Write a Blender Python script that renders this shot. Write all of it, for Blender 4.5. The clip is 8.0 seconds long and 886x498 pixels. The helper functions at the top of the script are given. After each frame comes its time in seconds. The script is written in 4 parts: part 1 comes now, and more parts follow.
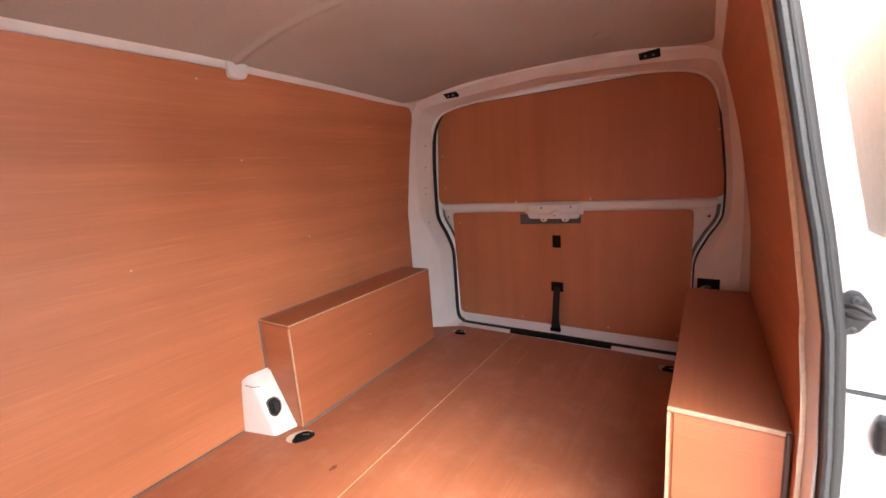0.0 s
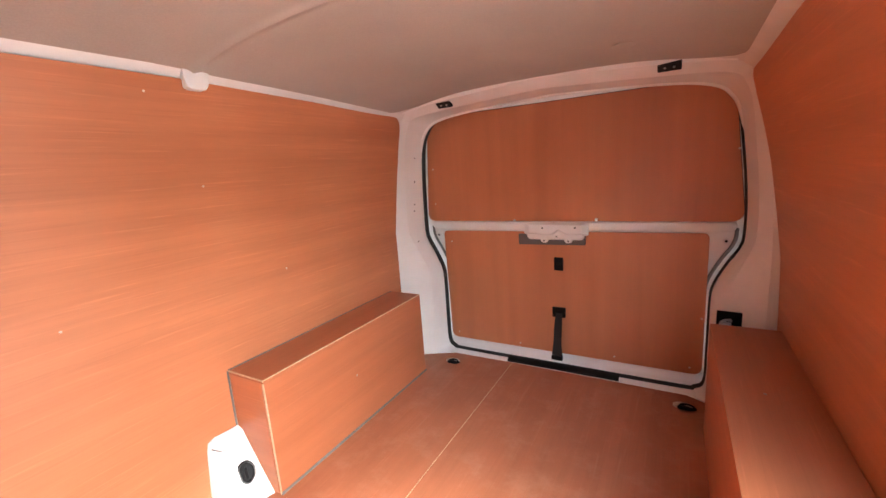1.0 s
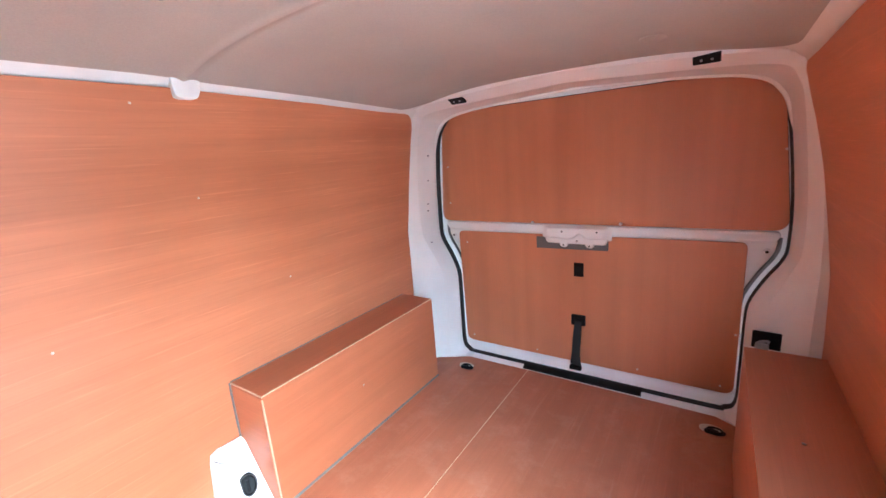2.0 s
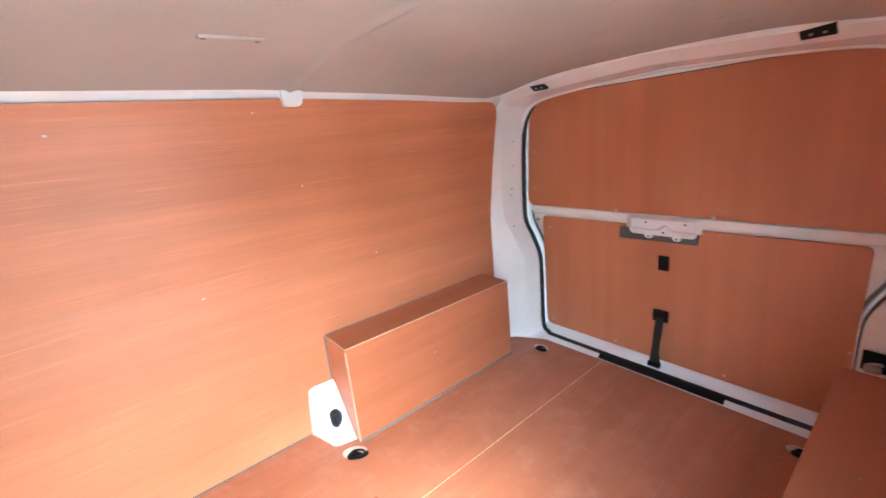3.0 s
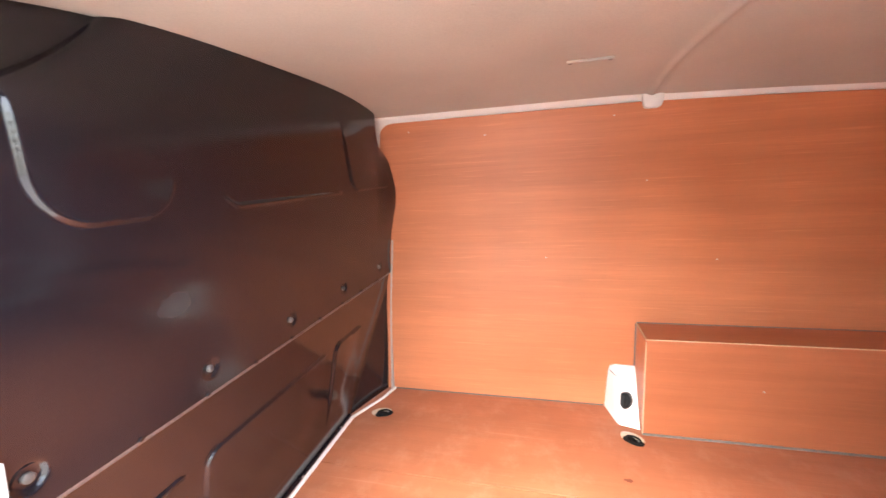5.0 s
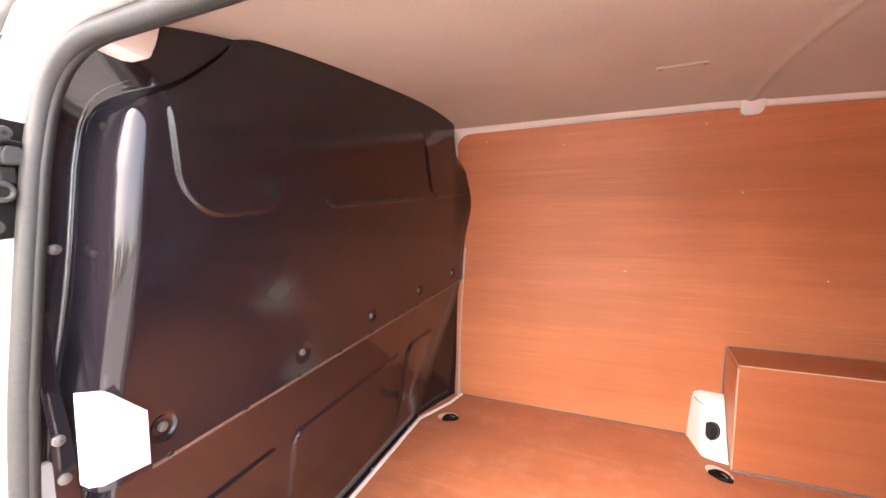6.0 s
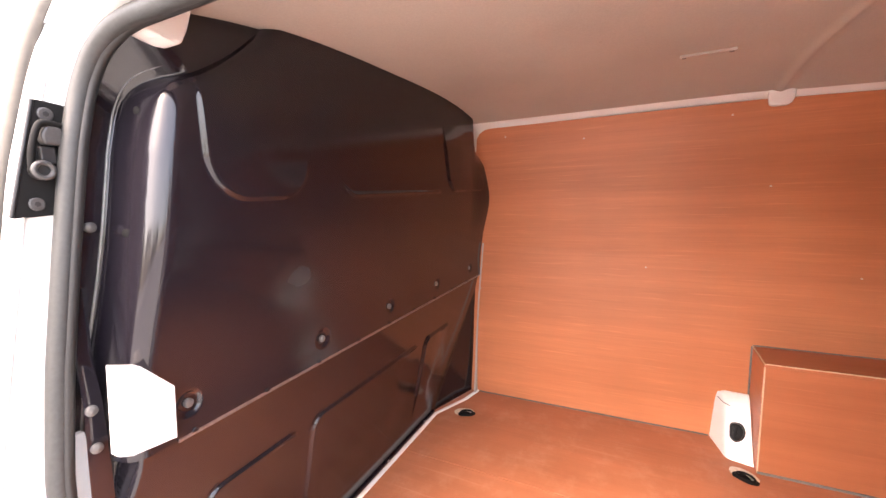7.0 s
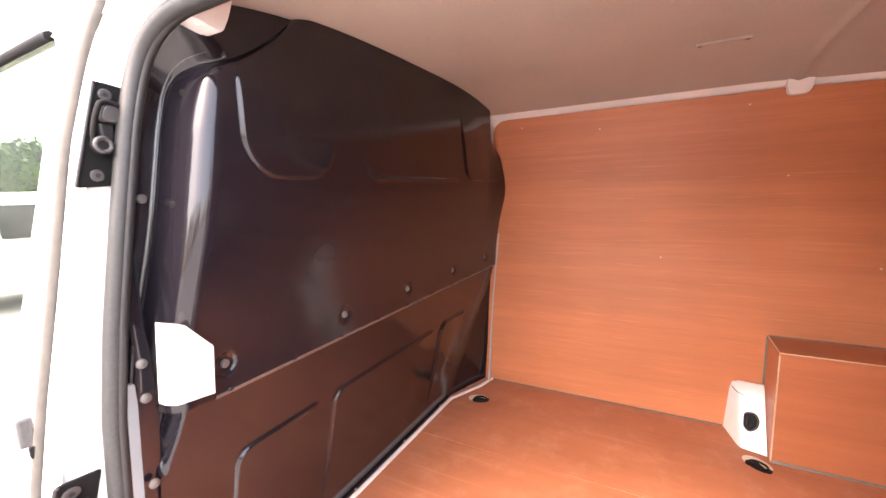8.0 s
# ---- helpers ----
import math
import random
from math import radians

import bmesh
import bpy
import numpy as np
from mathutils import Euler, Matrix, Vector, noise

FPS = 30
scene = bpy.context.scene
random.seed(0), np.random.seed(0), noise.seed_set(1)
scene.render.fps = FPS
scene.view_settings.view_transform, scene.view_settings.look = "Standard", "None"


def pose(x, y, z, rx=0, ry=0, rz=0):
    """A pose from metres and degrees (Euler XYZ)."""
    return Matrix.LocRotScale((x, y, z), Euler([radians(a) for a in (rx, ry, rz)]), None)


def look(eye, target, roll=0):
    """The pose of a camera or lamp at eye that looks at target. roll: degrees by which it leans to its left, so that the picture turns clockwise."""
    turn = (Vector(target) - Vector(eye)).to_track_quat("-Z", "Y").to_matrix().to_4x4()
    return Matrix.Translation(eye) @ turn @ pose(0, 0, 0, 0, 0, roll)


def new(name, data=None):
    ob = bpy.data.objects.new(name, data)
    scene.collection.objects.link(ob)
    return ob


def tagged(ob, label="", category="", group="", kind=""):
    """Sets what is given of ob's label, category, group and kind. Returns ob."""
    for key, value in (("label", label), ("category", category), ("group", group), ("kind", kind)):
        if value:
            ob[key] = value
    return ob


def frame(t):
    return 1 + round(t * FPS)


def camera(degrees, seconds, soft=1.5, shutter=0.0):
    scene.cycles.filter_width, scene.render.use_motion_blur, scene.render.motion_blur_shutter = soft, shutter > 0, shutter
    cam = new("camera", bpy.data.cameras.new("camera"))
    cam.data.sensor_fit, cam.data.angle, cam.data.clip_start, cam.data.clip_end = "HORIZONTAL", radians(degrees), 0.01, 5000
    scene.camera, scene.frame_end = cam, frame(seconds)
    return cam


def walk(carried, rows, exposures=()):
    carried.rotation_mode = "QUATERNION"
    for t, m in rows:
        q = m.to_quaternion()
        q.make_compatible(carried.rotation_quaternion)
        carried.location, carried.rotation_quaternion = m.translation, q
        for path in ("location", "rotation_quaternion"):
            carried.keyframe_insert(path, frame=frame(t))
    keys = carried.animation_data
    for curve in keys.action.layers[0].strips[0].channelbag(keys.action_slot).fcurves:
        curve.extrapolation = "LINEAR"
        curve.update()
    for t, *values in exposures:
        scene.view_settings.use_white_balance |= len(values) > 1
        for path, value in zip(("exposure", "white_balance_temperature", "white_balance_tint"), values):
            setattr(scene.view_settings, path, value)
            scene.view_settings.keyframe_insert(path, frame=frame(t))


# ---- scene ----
# ---- camera ----
cam = camera(95.1, 8.0, shutter=0.35)
PATH = [
    (0, (1.491, 0.541, 0.926), (0.408, 2.182, 0.556), -4.2),
    (0.5, (1.39, 0.621, 0.98), (0.362, 2.296, 0.606), -4.1),
    (1, (1.322, 0.691, 1.026), (0.331, 2.383, 0.634), -4.1),
    (1.2, (1.310, 0.716, 1.041), (0.323, 2.407, 0.632), -4.1),
    (2.3, (1.378, 0.842, 1.112), (0.190, 2.377, 0.630), -5.0),
    (2.5, (1.428, 0.848, 1.12), (0.17, 2.324, 0.632), -5.4),
    (3, (1.546, 0.871, 1.145), (0.031, 2.063, 0.612), -5.7),
    (3.5, (1.654, 0.916, 1.122), (-0.109, 1.711, 0.611), -5.4),
    (4, (1.74, 0.965, 1.132), (-0.169, 1.298, 0.636), -4.8),
    (4.5, (1.802, 1.012, 1.117), (-0.143, 0.864, 0.677), -4.1),
    (5, (1.847, 1.029, 1.1), (-0.053, 0.53, 0.725), -3.2),
    (5.2, (1.858, 1.023, 1.094), (-0.025, 0.434, 0.739), -2.9),
    (6.3, (1.895, 1.006, 1.073), (0.102, 0.166, 0.790), -2.3),
    (6.5, (1.897, 1.006, 1.068), (0.11, 0.153, 0.787), -2.3),
    (7, (1.898, 1.005, 1.047), (0.124, 0.125, 0.766), -2.2),
    (7.5, (1.906, 1.007, 1.023), (0.147, 0.097, 0.746), -2.1),
    (8, (1.947, 1.023, 1.009), (0.209, 0.076, 0.724), -1.9),
]
EXPOSURES = [(0.0, 3.29, 6800, 13), (1.0, 4.03, 6450, 4), (2.5, 4.36, 4600, -8), (3.0, 4.24, 5250, -8), (4.0, 4.18, 5600, -10), (4.5, 4.15, 5850, -6), (5.0, 3.95, 6800, 9), (6.5, 3.52, 7550, 20), (8.0, 3.40, 7400, 20)]
walk(cam, [(t, look(eye, target, roll)) for t, eye, target, roll in PATH], EXPOSURES)
SKY, SUN, SUN_TURN, SUN_UP = 0.15, 0.45, 104, 54
PLY = (0.60, 0.224, 0.106)     # red-brown veneer
BOX = (0.47, 0.160, 0.073)      # redder sheets of the wheel boxes
FLOOR = (0.45, 0.168, 0.088)    # the same, duller underfoot
HEAD = (0.43, 0.397, 0.350)      # headlining

CX = 0.83                      # the van's middle line
YELLOW_SUN = (1.0, 0.95, 0.88)

# ---- world, sun, exposure ----
world = bpy.data.worlds.new("world")
scene.world = world
world.use_nodes = True
wn = world.node_tree
sky = wn.nodes.new("ShaderNodeTexSky")
sky.sky_type = "NISHITA"
sky.sun_disc = False
sky.sun_elevation = radians(SUN_UP)
sky.sun_rotation = radians(SUN_TURN)
sky.air_density, sky.dust_density, sky.ozone_density = 1.0, 4.0, 0.6
wn.links.new(sky.outputs[0], wn.nodes["Background"].inputs[0])
wn.nodes["Background"].inputs[1].default_value = SKY
sun = new("sun", bpy.data.lights.new("sun", "SUN"))
sun.data.energy, sun.data.angle, sun.data.color = SUN, radians(150), YELLOW_SUN
sun.matrix_world = look((0, 0, 10), (0 - math.sin(radians(SUN_TURN)) * 10, -math.cos(radians(SUN_TURN)) * 10, 10 - math.tan(radians(SUN_UP)) * 10))


# ---- materials ----
def material(name, color, rough=0.5, metal=0.0, coat=0.0, spec=0.5):
    m = bpy.data.materials.new(name)
    m.use_nodes = True
    b = m.node_tree.nodes["Principled BSDF"]
    b.inputs["Base Color"].default_value = (*color, 1)
    b.inputs["Roughness"].default_value = rough
    b.inputs["Metallic"].default_value = metal
    b.inputs["Coat Weight"].default_value = coat
    b.inputs["Specular IOR Level"].default_value = spec
    return m


def noise_node(m, scale3, scale, detail=4.0, rough=0.55, coords="Object"):
    n, l = m.node_tree.nodes, m.node_tree.links
    tc, mp, nz = n.new("ShaderNodeTexCoord"), n.new("ShaderNodeMapping"), n.new("ShaderNodeTexNoise")
    mp.inputs["Scale"].default_value = scale3
    nz.inputs["Scale"].default_value, nz.inputs["Detail"].default_value, nz.inputs["Roughness"].default_value = scale, detail, rough
    l.new(tc.outputs[coords], mp.inputs[0])
    l.new(mp.outputs[0], nz.inputs["Vector"])
    return nz.outputs["Fac"]


def ramp(m, fac, stops):
    r = m.node_tree.nodes.new("ShaderNodeValToRGB")
    e = r.color_ramp.elements
    while len(e) < len(stops):
        e.new(0.5)
    for k, (p, c) in zip(e, stops):
        k.position, k.color = p, (*c, 1)
    m.node_tree.links.new(fac, r.inputs[0])
    return r.outputs[0]


def mixed(m, kind, fac, a, b):
    x = m.node_tree.nodes.new("ShaderNodeMix")
    x.data_type, x.blend_type = "RGBA", kind
    for sock, v in ((x.inputs["Factor"], fac), (x.inputs["A"], a), (x.inputs["B"], b)):
        if isinstance(v, (int, float)):
            sock.default_value = v
        elif isinstance(v, tuple):
            sock.default_value = (*v, 1)
        else:
            m.node_tree.links.new(v, sock)
    return x.outputs["Result"]


def bump(m, height, strength, distance=0.002):
    b = m.node_tree.nodes.new("ShaderNodeBump")
    b.inputs["Strength"].default_value, b.inputs["Distance"].default_value = strength, distance
    m.node_tree.links.new(height, b.inputs["Height"])
    m.node_tree.links.new(b.outputs[0], m.node_tree.nodes["Principled BSDF"].inputs["Normal"])


def to_color(m, out):
    m.node_tree.links.new(out, m.node_tree.nodes["Principled BSDF"].inputs["Base Color"])


def to_rough(m, fac, lo, hi):
    r = m.node_tree.nodes.new("ShaderNodeMapRange")
    r.inputs["To Min"].default_value, r.inputs["To Max"].default_value = lo, hi
    m.node_tree.links.new(fac, r.inputs["Value"])
    m.node_tree.links.new(r.outputs[0], m.node_tree.nodes["Principled BSDF"].inputs["Roughness"])


def plywood(name, along, base=(0.43, 0.135, 0.052), contrast=1.0, rough=0.42):
    """Red-brown veneer whose grain runs along the axis x, y or z."""
    m = material(name, base, rough)
    axes = {"x": (1, 26, 26), "y": (26, 1, 26), "z": (26, 26, 1)}[along]
    fine = {"x": (1, 60, 60), "y": (60, 1, 60), "z": (60, 60, 1)}[along]
    streak = noise_node(m, axes, 1.3, 6, 0.65)
    pore = noise_node(m, fine, 3.5, 3, 0.6)
    patch = noise_node(m, (1, 1, 1), 2.2, 3, 0.5)
    d = [c * (1 - 0.065 * contrast) for c in base]
    h = [min(1, c * (1 + 0.065 * contrast)) for c in base]
    c1 = ramp(m, streak, [(0.30, d), (0.52, base), (0.72, h)])
    c2 = ramp(m, pore, [(0.28, (0.84, 0.80, 0.77)), (0.46, (1, 1, 1)), (0.75, (1.0, 1.0, 1.0))])
    c3 = ramp(m, patch, [(0.3, (0.86, 0.84, 0.82)), (0.7, (1, 1, 1))])
    out = mixed(m, "MULTIPLY", 0.42 * min(1.0, contrast + 0.1), c1, c2)
    out = mixed(m, "MULTIPLY", 1.0, out, c3)
    dash = {"x": (5, 150, 150), "y": (150, 5, 150), "z": (150, 150, 5)}[along]
    wide = {"x": (0.5, 9, 9), "y": (9, 0.5, 9), "z": (9, 9, 0.5)}[along]
    band = ramp(m, noise_node(m, wide, 1.0, 3, 0.5), [(0.35, (0.86, 0.84, 0.82)), (0.65, (1, 1, 1))])
    out = mixed(m, "MULTIPLY", 1.0, out, band)
    fleck = ramp(m, noise_node(m, dash, 1.0, 2, 0.5), [(0.60, (0, 0, 0)), (0.78, (0.25 * contrast, 0.25 * contrast, 0.25 * contrast))])
    to_color(m, mixed(m, "MIX", fleck, out, tuple(min(1, c * 1.35 + 0.02) for c in base)))
    to_rough(m, patch, rough - 0.06, rough + 0.12)
    bump(m, pore, 0.12, 0.001)
    return m


def worn_plywood(name, along, base):
    """Floor veneer with dusty scuffs and a dark knot."""
    m = plywood(name, along, base, 0.8, 0.5)
    n, l = m.node_tree.nodes, m.node_tree.links
    shader = n["Principled BSDF"]
    wood = shader.inputs["Base Color"].links[0].from_socket
    scuff = noise_node(m, (1, 1, 1), 7.0, 8, 0.7)
    dust = ramp(m, scuff, [(0.50, (0, 0, 0)), (0.74, (0.5, 0.5, 0.5))])
    out = mixed(m, "MIX", dust, wood, (0.50, 0.27, 0.18))
    stain = ramp(m, noise_node(m, (1, 1, 1), 4.5, 5, 0.65), [(0.34, (0.93, 0.91, 0.90)), (0.52, (1, 1, 1))])
    out = mixed(m, "MULTIPLY", 1.0, out, stain)
    drag = ramp(m, noise_node(m, (40, 1.6, 1), 1.0, 3, 0.6), [(0.62, (0, 0, 0)), (0.72, (0.20, 0.20, 0.20))])
    out = mixed(m, "MIX", drag, out, (0.56, 0.32, 0.22))
    tc, off, squash = n.new("ShaderNodeTexCoord"), n.new("ShaderNodeVectorMath"), n.new("ShaderNodeVectorMath")
    off.operation, squash.operation = "SUBTRACT", "MULTIPLY"
    off.inputs[1].default_value = (0.496, 1.30, 0.0)
    squash.inputs[1].default_value = (58, 30, 0)
    wob = n.new("ShaderNodeVectorMath")
    wob.operation = "LENGTH"
    l.new(tc.outputs["Object"], off.inputs[0])
    l.new(off.outputs[0], squash.inputs[0])
    l.new(squash.outputs[0], wob.inputs[0])
    ragged = n.new("ShaderNodeMath")
    ragged.operation = "ADD"
    l.new(wob.outputs["Value"], ragged.inputs[0])
    l.new(noise_node(m, (1, 1, 1), 60.0, 3, 0.6), ragged.inputs[1])
    knot = ramp(m, ragged.outputs[0], [(0.0, (1, 1, 1)), (0.90, (0.8, 0.8, 0.8)), (1.0, (0, 0, 0))])
    to_color(m, mixed(m, "MIX", knot, out, (0.16, 0.03, 0.015)))
    return m


def painted(name, color, rough=0.35, coat=0.4):
    m = material(name, color, rough, 0, coat)
    dirt = noise_node(m, (1, 1, 1), 3.0, 6, 0.6)
    to_color(m, ramp(m, dirt, [(0.30, [c * 0.90 for c in color]), (0.6, color)]))
    peel = noise_node(m, (1, 1, 1), 160.0, 2, 0.5)
    bump(m, peel, 0.04, 0.001)
    return m


def speckled(name, color, rough, scale, amount, metal=0.0, relief=0.1):
    m = material(name, color, rough, metal)
    n1 = noise_node(m, (1, 1, 1), scale, 4, 0.6)
    n2 = noise_node(m, (1, 1, 1), 3.0, 3, 0.5)
    c1 = ramp(m, n1, [(0.3, [c * (1 - amount) for c in color]), (0.7, [min(1, c * (1 + amount)) for c in color])])
    c2 = ramp(m, n2, [(0.3, (0.88, 0.88, 0.88)), (0.7, (1, 1, 1))])
    to_color(m, mixed(m, "MULTIPLY", 1.0, c1, c2))
    to_rough(m, n2, rough - 0.05, rough + 0.1)
    bump(m, n1, relief, 0.001)
    return m


PLY_WALL = plywood("plywood wall veneer", "y", PLY, 1.1)
PLY_FLOOR = worn_plywood("plywood floor veneer", "y", FLOOR)
PLY_BOX = plywood("plywood box veneer", "y", BOX, 0.9)
PLY_END = plywood("plywood end veneer", "x", PLY, 0.9)
PLY_GATE = plywood("plywood tailgate veneer", "z", PLY, 0.2)
PLY_EDGE = speckled("bare plywood edge", (0.66, 0.49, 0.33), 0.7, 90, 0.2)
WHITE = painted("white body paint", (0.80, 0.79, 0.77))
MATT_WHITE = painted("matt white paint", (0.78, 0.77, 0.75), 0.55, 0.0)
LINER = speckled("beige headlining board", HEAD, 0.75, 240, 0.06)
def coated_steel(name, color, rough, spot, size):
    """Smooth dark coating with one soft, slightly paler patch."""
    m = speckled(name, color, rough, 8, 0.08, 0.0, 0.0)
    n, l = m.node_tree.nodes, m.node_tree.links
    shader = n["Principled BSDF"]
    coat_color = shader.inputs["Base Color"].links[0].from_socket
    tc, off, squash, far = n.new("ShaderNodeTexCoord"), n.new("ShaderNodeVectorMath"), n.new("ShaderNodeVectorMath"), n.new("ShaderNodeVectorMath")
    off.operation, squash.operation, far.operation = "SUBTRACT", "MULTIPLY", "LENGTH"
    off.inputs[1].default_value, squash.inputs[1].default_value = spot, size
    l.new(tc.outputs["Object"], off.inputs[0])
    l.new(off.outputs[0], squash.inputs[0])
    l.new(squash.outputs[0], far.inputs[0])
    ragged = n.new("ShaderNodeMath")
    ragged.operation = "ADD"
    l.new(far.outputs["Value"], ragged.inputs[0])
    l.new(noise_node(m, (1, 1, 1), 14.0, 4, 0.6), ragged.inputs[1])
    fall = n.new("ShaderNodeMapRange")
    fall.interpolation_type = "SMOOTHSTEP"
    fall.inputs["From Min"].default_value, fall.inputs["From Max"].default_value = 0.45, 1.6
    fall.inputs["To Min"].default_value, fall.inputs["To Max"].default_value = 0.085, 0.0
    l.new(ragged.outputs[0], fall.inputs["Value"])
    to_color(m, mixed(m, "MIX", fall.outputs[0], coat_color, (0.16, 0.17, 0.17)))
    return m


DARK_STEEL = coated_steel("dark coated steel", (0.0125, 0.0105, 0.0145), 0.11, (1.235, 0.32, 0.865), (11, 4, 18))
DARK_STEEL.node_tree.nodes["Principled BSDF"].inputs["Specular IOR Level"].default_value = 0.56
SEAL_GREY = speckled("grey sealing rubber", (0.034, 0.036, 0.036), 0.5, 150, 0.15)
RUBBER = speckled("black rubber", (0.018, 0.018, 0.018), 0.5, 150, 0.2)
PLASTIC = speckled("black plastic", (0.02, 0.02, 0.021), 0.42, 200, 0.15)
GREY_PLASTIC = speckled("dark grey plastic", (0.10, 0.10, 0.10), 0.5, 200, 0.15)
STEEL = speckled("zinc plated steel", (0.42, 0.41, 0.40), 0.38, 120, 0.1, 1.0)
EDGE_STEEL = speckled("pinkish steel edge", (0.20, 0.135, 0.115), 0.4, 200, 0.3, 0.4)
# Paler than the panel steel: the bead's sky reflection is put into this colour.
GLINT_EDGE = speckled("edge with painted glint", (0.26, 0.255, 0.25), 0.36, 200, 0.2, 0.5)
BOLT = speckled("dull zinc bolt", (0.13, 0.125, 0.12), 0.4, 150, 0.15, 0.35)
SCREW = speckled("pale screw head", (0.62, 0.55, 0.48), 0.45, 150, 0.1)
RIM = speckled("pale cut rim", (0.66, 0.58, 0.48), 0.6, 90, 0.15)
CAULK = speckled("grey sealant", (0.15, 0.142, 0.138), 0.6, 60, 0.15)
WEB = speckled("black webbing", (0.02, 0.02, 0.02), 0.85, 500, 0.3)
ASPHALT = speckled("pale concrete", (0.40, 0.39, 0.37), 0.9, 60, 0.35)
BARK = speckled("bark", (0.10, 0.075, 0.05), 0.9, 20, 0.3)
LEAF = speckled("leaves", (0.11, 0.17, 0.024), 0.6, 2, 0.3)
GLASS = material("window glass", (0.49, 0.54, 0.45), 0.02)
GLASS.node_tree.nodes["Principled BSDF"].inputs["Transmission Weight"].default_value = 1.0
GLASS.node_tree.nodes["Principled BSDF"].inputs["Specular IOR Level"].default_value = 0.2
GLASS.node_tree.nodes["Principled BSDF"].inputs["IOR"].default_value = 1.03
SATIN_BLACK = speckled("satin black plastic", (0.005, 0.005, 0.006), 0.45, 120, 0.15)
SATIN_BLACK.node_tree.nodes["Principled BSDF"].inputs["Specular IOR Level"].default_value = 0.15
GAP_BEIGE = speckled("dark beige gap", (0.085, 0.078, 0.068), 0.7, 60, 0.12)
SEAM_GREY = speckled("dull grey white seam", (0.42, 0.40, 0.39), 0.6, 80, 0.1)
# Lighter copy of the bare edge, with the doorway's daylight put into its colour.
EDGE_LIT = speckled("plywood edge with painted daylight", (0.84, 0.74, 0.56), 0.6, 90, 0.12)
SEAL_RIB = speckled("ribbed grey rubber", (0.045, 0.050, 0.051), 0.55, 150, 0.15)
MATT_BLACK = material("matt black plastic", (0.007, 0.007, 0.007), 0.65, 0, 0, 0.2)
PALE_LINING = speckled("pale peach lining", (0.74, 0.52, 0.38), 0.5, 40, 0.06)
SEAL_BLACK = speckled("black sealing rubber", (0.009, 0.009, 0.009), 0.6, 150, 0.2)
TRIM = speckled("dark cab trim", (0.05, 0.05, 0.055), 0.7, 100, 0.2)


# ---- mesh helpers ----
def part(name, bm, mat, parent=None, label="", smooth=None):
    """Links a bmesh as one mesh object, under a thing or a part if one is given."""
    bmesh.ops.recalc_face_normals(bm, faces=bm.faces[:])
    me = bpy.data.meshes.new(name)
    bm.to_mesh(me)
    bm.free()
    me.materials.append(mat)
    if smooth is not None:
        me.shade_smooth()
        me.set_sharp_from_angle(angle=radians(smooth))
    ob = new(name, me)
    if parent:
        ob.parent = parent
    if label:
        ob["label"] = label
    return ob


def thing(name, label, category, at=(0, 0, 0), group=""):
    ob = new(name)
    ob.empty_display_size = 0.05
    ob.location = at
    return tagged(ob, label, category, group)


def box(x0, x1, y0, y1, z0, z1, bevel=0.0, seg=2):
    bm = bmesh.new()
    bmesh.ops.create_cube(bm, size=1.0)
    for v in bm.verts:
        v.co = Vector(((x0 + x1) / 2 + v.co.x * (x1 - x0), (y0 + y1) / 2 + v.co.y * (y1 - y0), (z0 + z1) / 2 + v.co.z * (z1 - z0)))
    if bevel:
        bmesh.ops.bevel(bm, geom=bm.edges[:], offset=bevel, segments=seg, affect="EDGES", profile=0.5)
    return bm


def rounded(points, radius, steps=6):
    """A closed outline whose corners are rounded; radius is one number or one a corner."""
    out, n = [], len(points)
    for i, p in enumerate(points):
        r = radius[i] if isinstance(radius, (list, tuple)) else radius
        p = Vector(p)
        a, b = Vector(points[i - 1]) - p, Vector(points[(i + 1) % n]) - p
        d = min(r, a.length * 0.49, b.length * 0.49)
        s, e = p + a.normalized() * d, p + b.normalized() * d
        for k in range(steps + 1):
            t = k / steps
            out.append(s * (1 - t) ** 2 + p * 2 * t * (1 - t) + e * t ** 2)
    return out


def slab(outline, axis, lo, hi, bevel=0.0):
    """A plate: an outline in the two other axes, from lo to hi along the axis."""
    bm = bmesh.new()
    place = {"x": lambda a, b, c: (c, a, b), "y": lambda a, b, c: (a, c, b), "z": lambda a, b, c: (a, b, c)}[axis]
    vs = [bm.verts.new(place(p[0], p[1], lo)) for p in outline]
    f = bm.faces.new(vs)
    r = bmesh.ops.extrude_face_region(bm, geom=[f])
    for v in r["geom"]:
        if isinstance(v, bmesh.types.BMVert):
            v.co["xyz".index(axis)] = hi
    if bevel:
        es = [e for e in bm.edges if abs(e.verts[0].co["xyz".index(axis)] - e.verts[1].co["xyz".index(axis)]) < 1e-6]
        bmesh.ops.bevel(bm, geom=es, offset=bevel, segments=2, affect="EDGES", profile=0.5)
    return bm


def glide(points, steps=8, closed=False):
    """A smooth line through the points."""
    ps, out = [Vector(p) for p in points], []
    n = len(ps)
    for i in range(n if closed else n - 1):
        p = [ps[(i + k) % n] if closed else ps[min(max(i + k, 0), n - 1)] for k in (-1, 0, 1, 2)]
        for s in range(steps):
            t = s / steps
            out.append(0.5 * (2 * p[1] + (p[2] - p[0]) * t + (2 * p[0] - 5 * p[1] + 4 * p[2] - p[3]) * t * t + (3 * p[1] - p[0] - 3 * p[2] + p[3]) * t ** 3))
    if not closed:
        out.append(ps[-1])
    return out


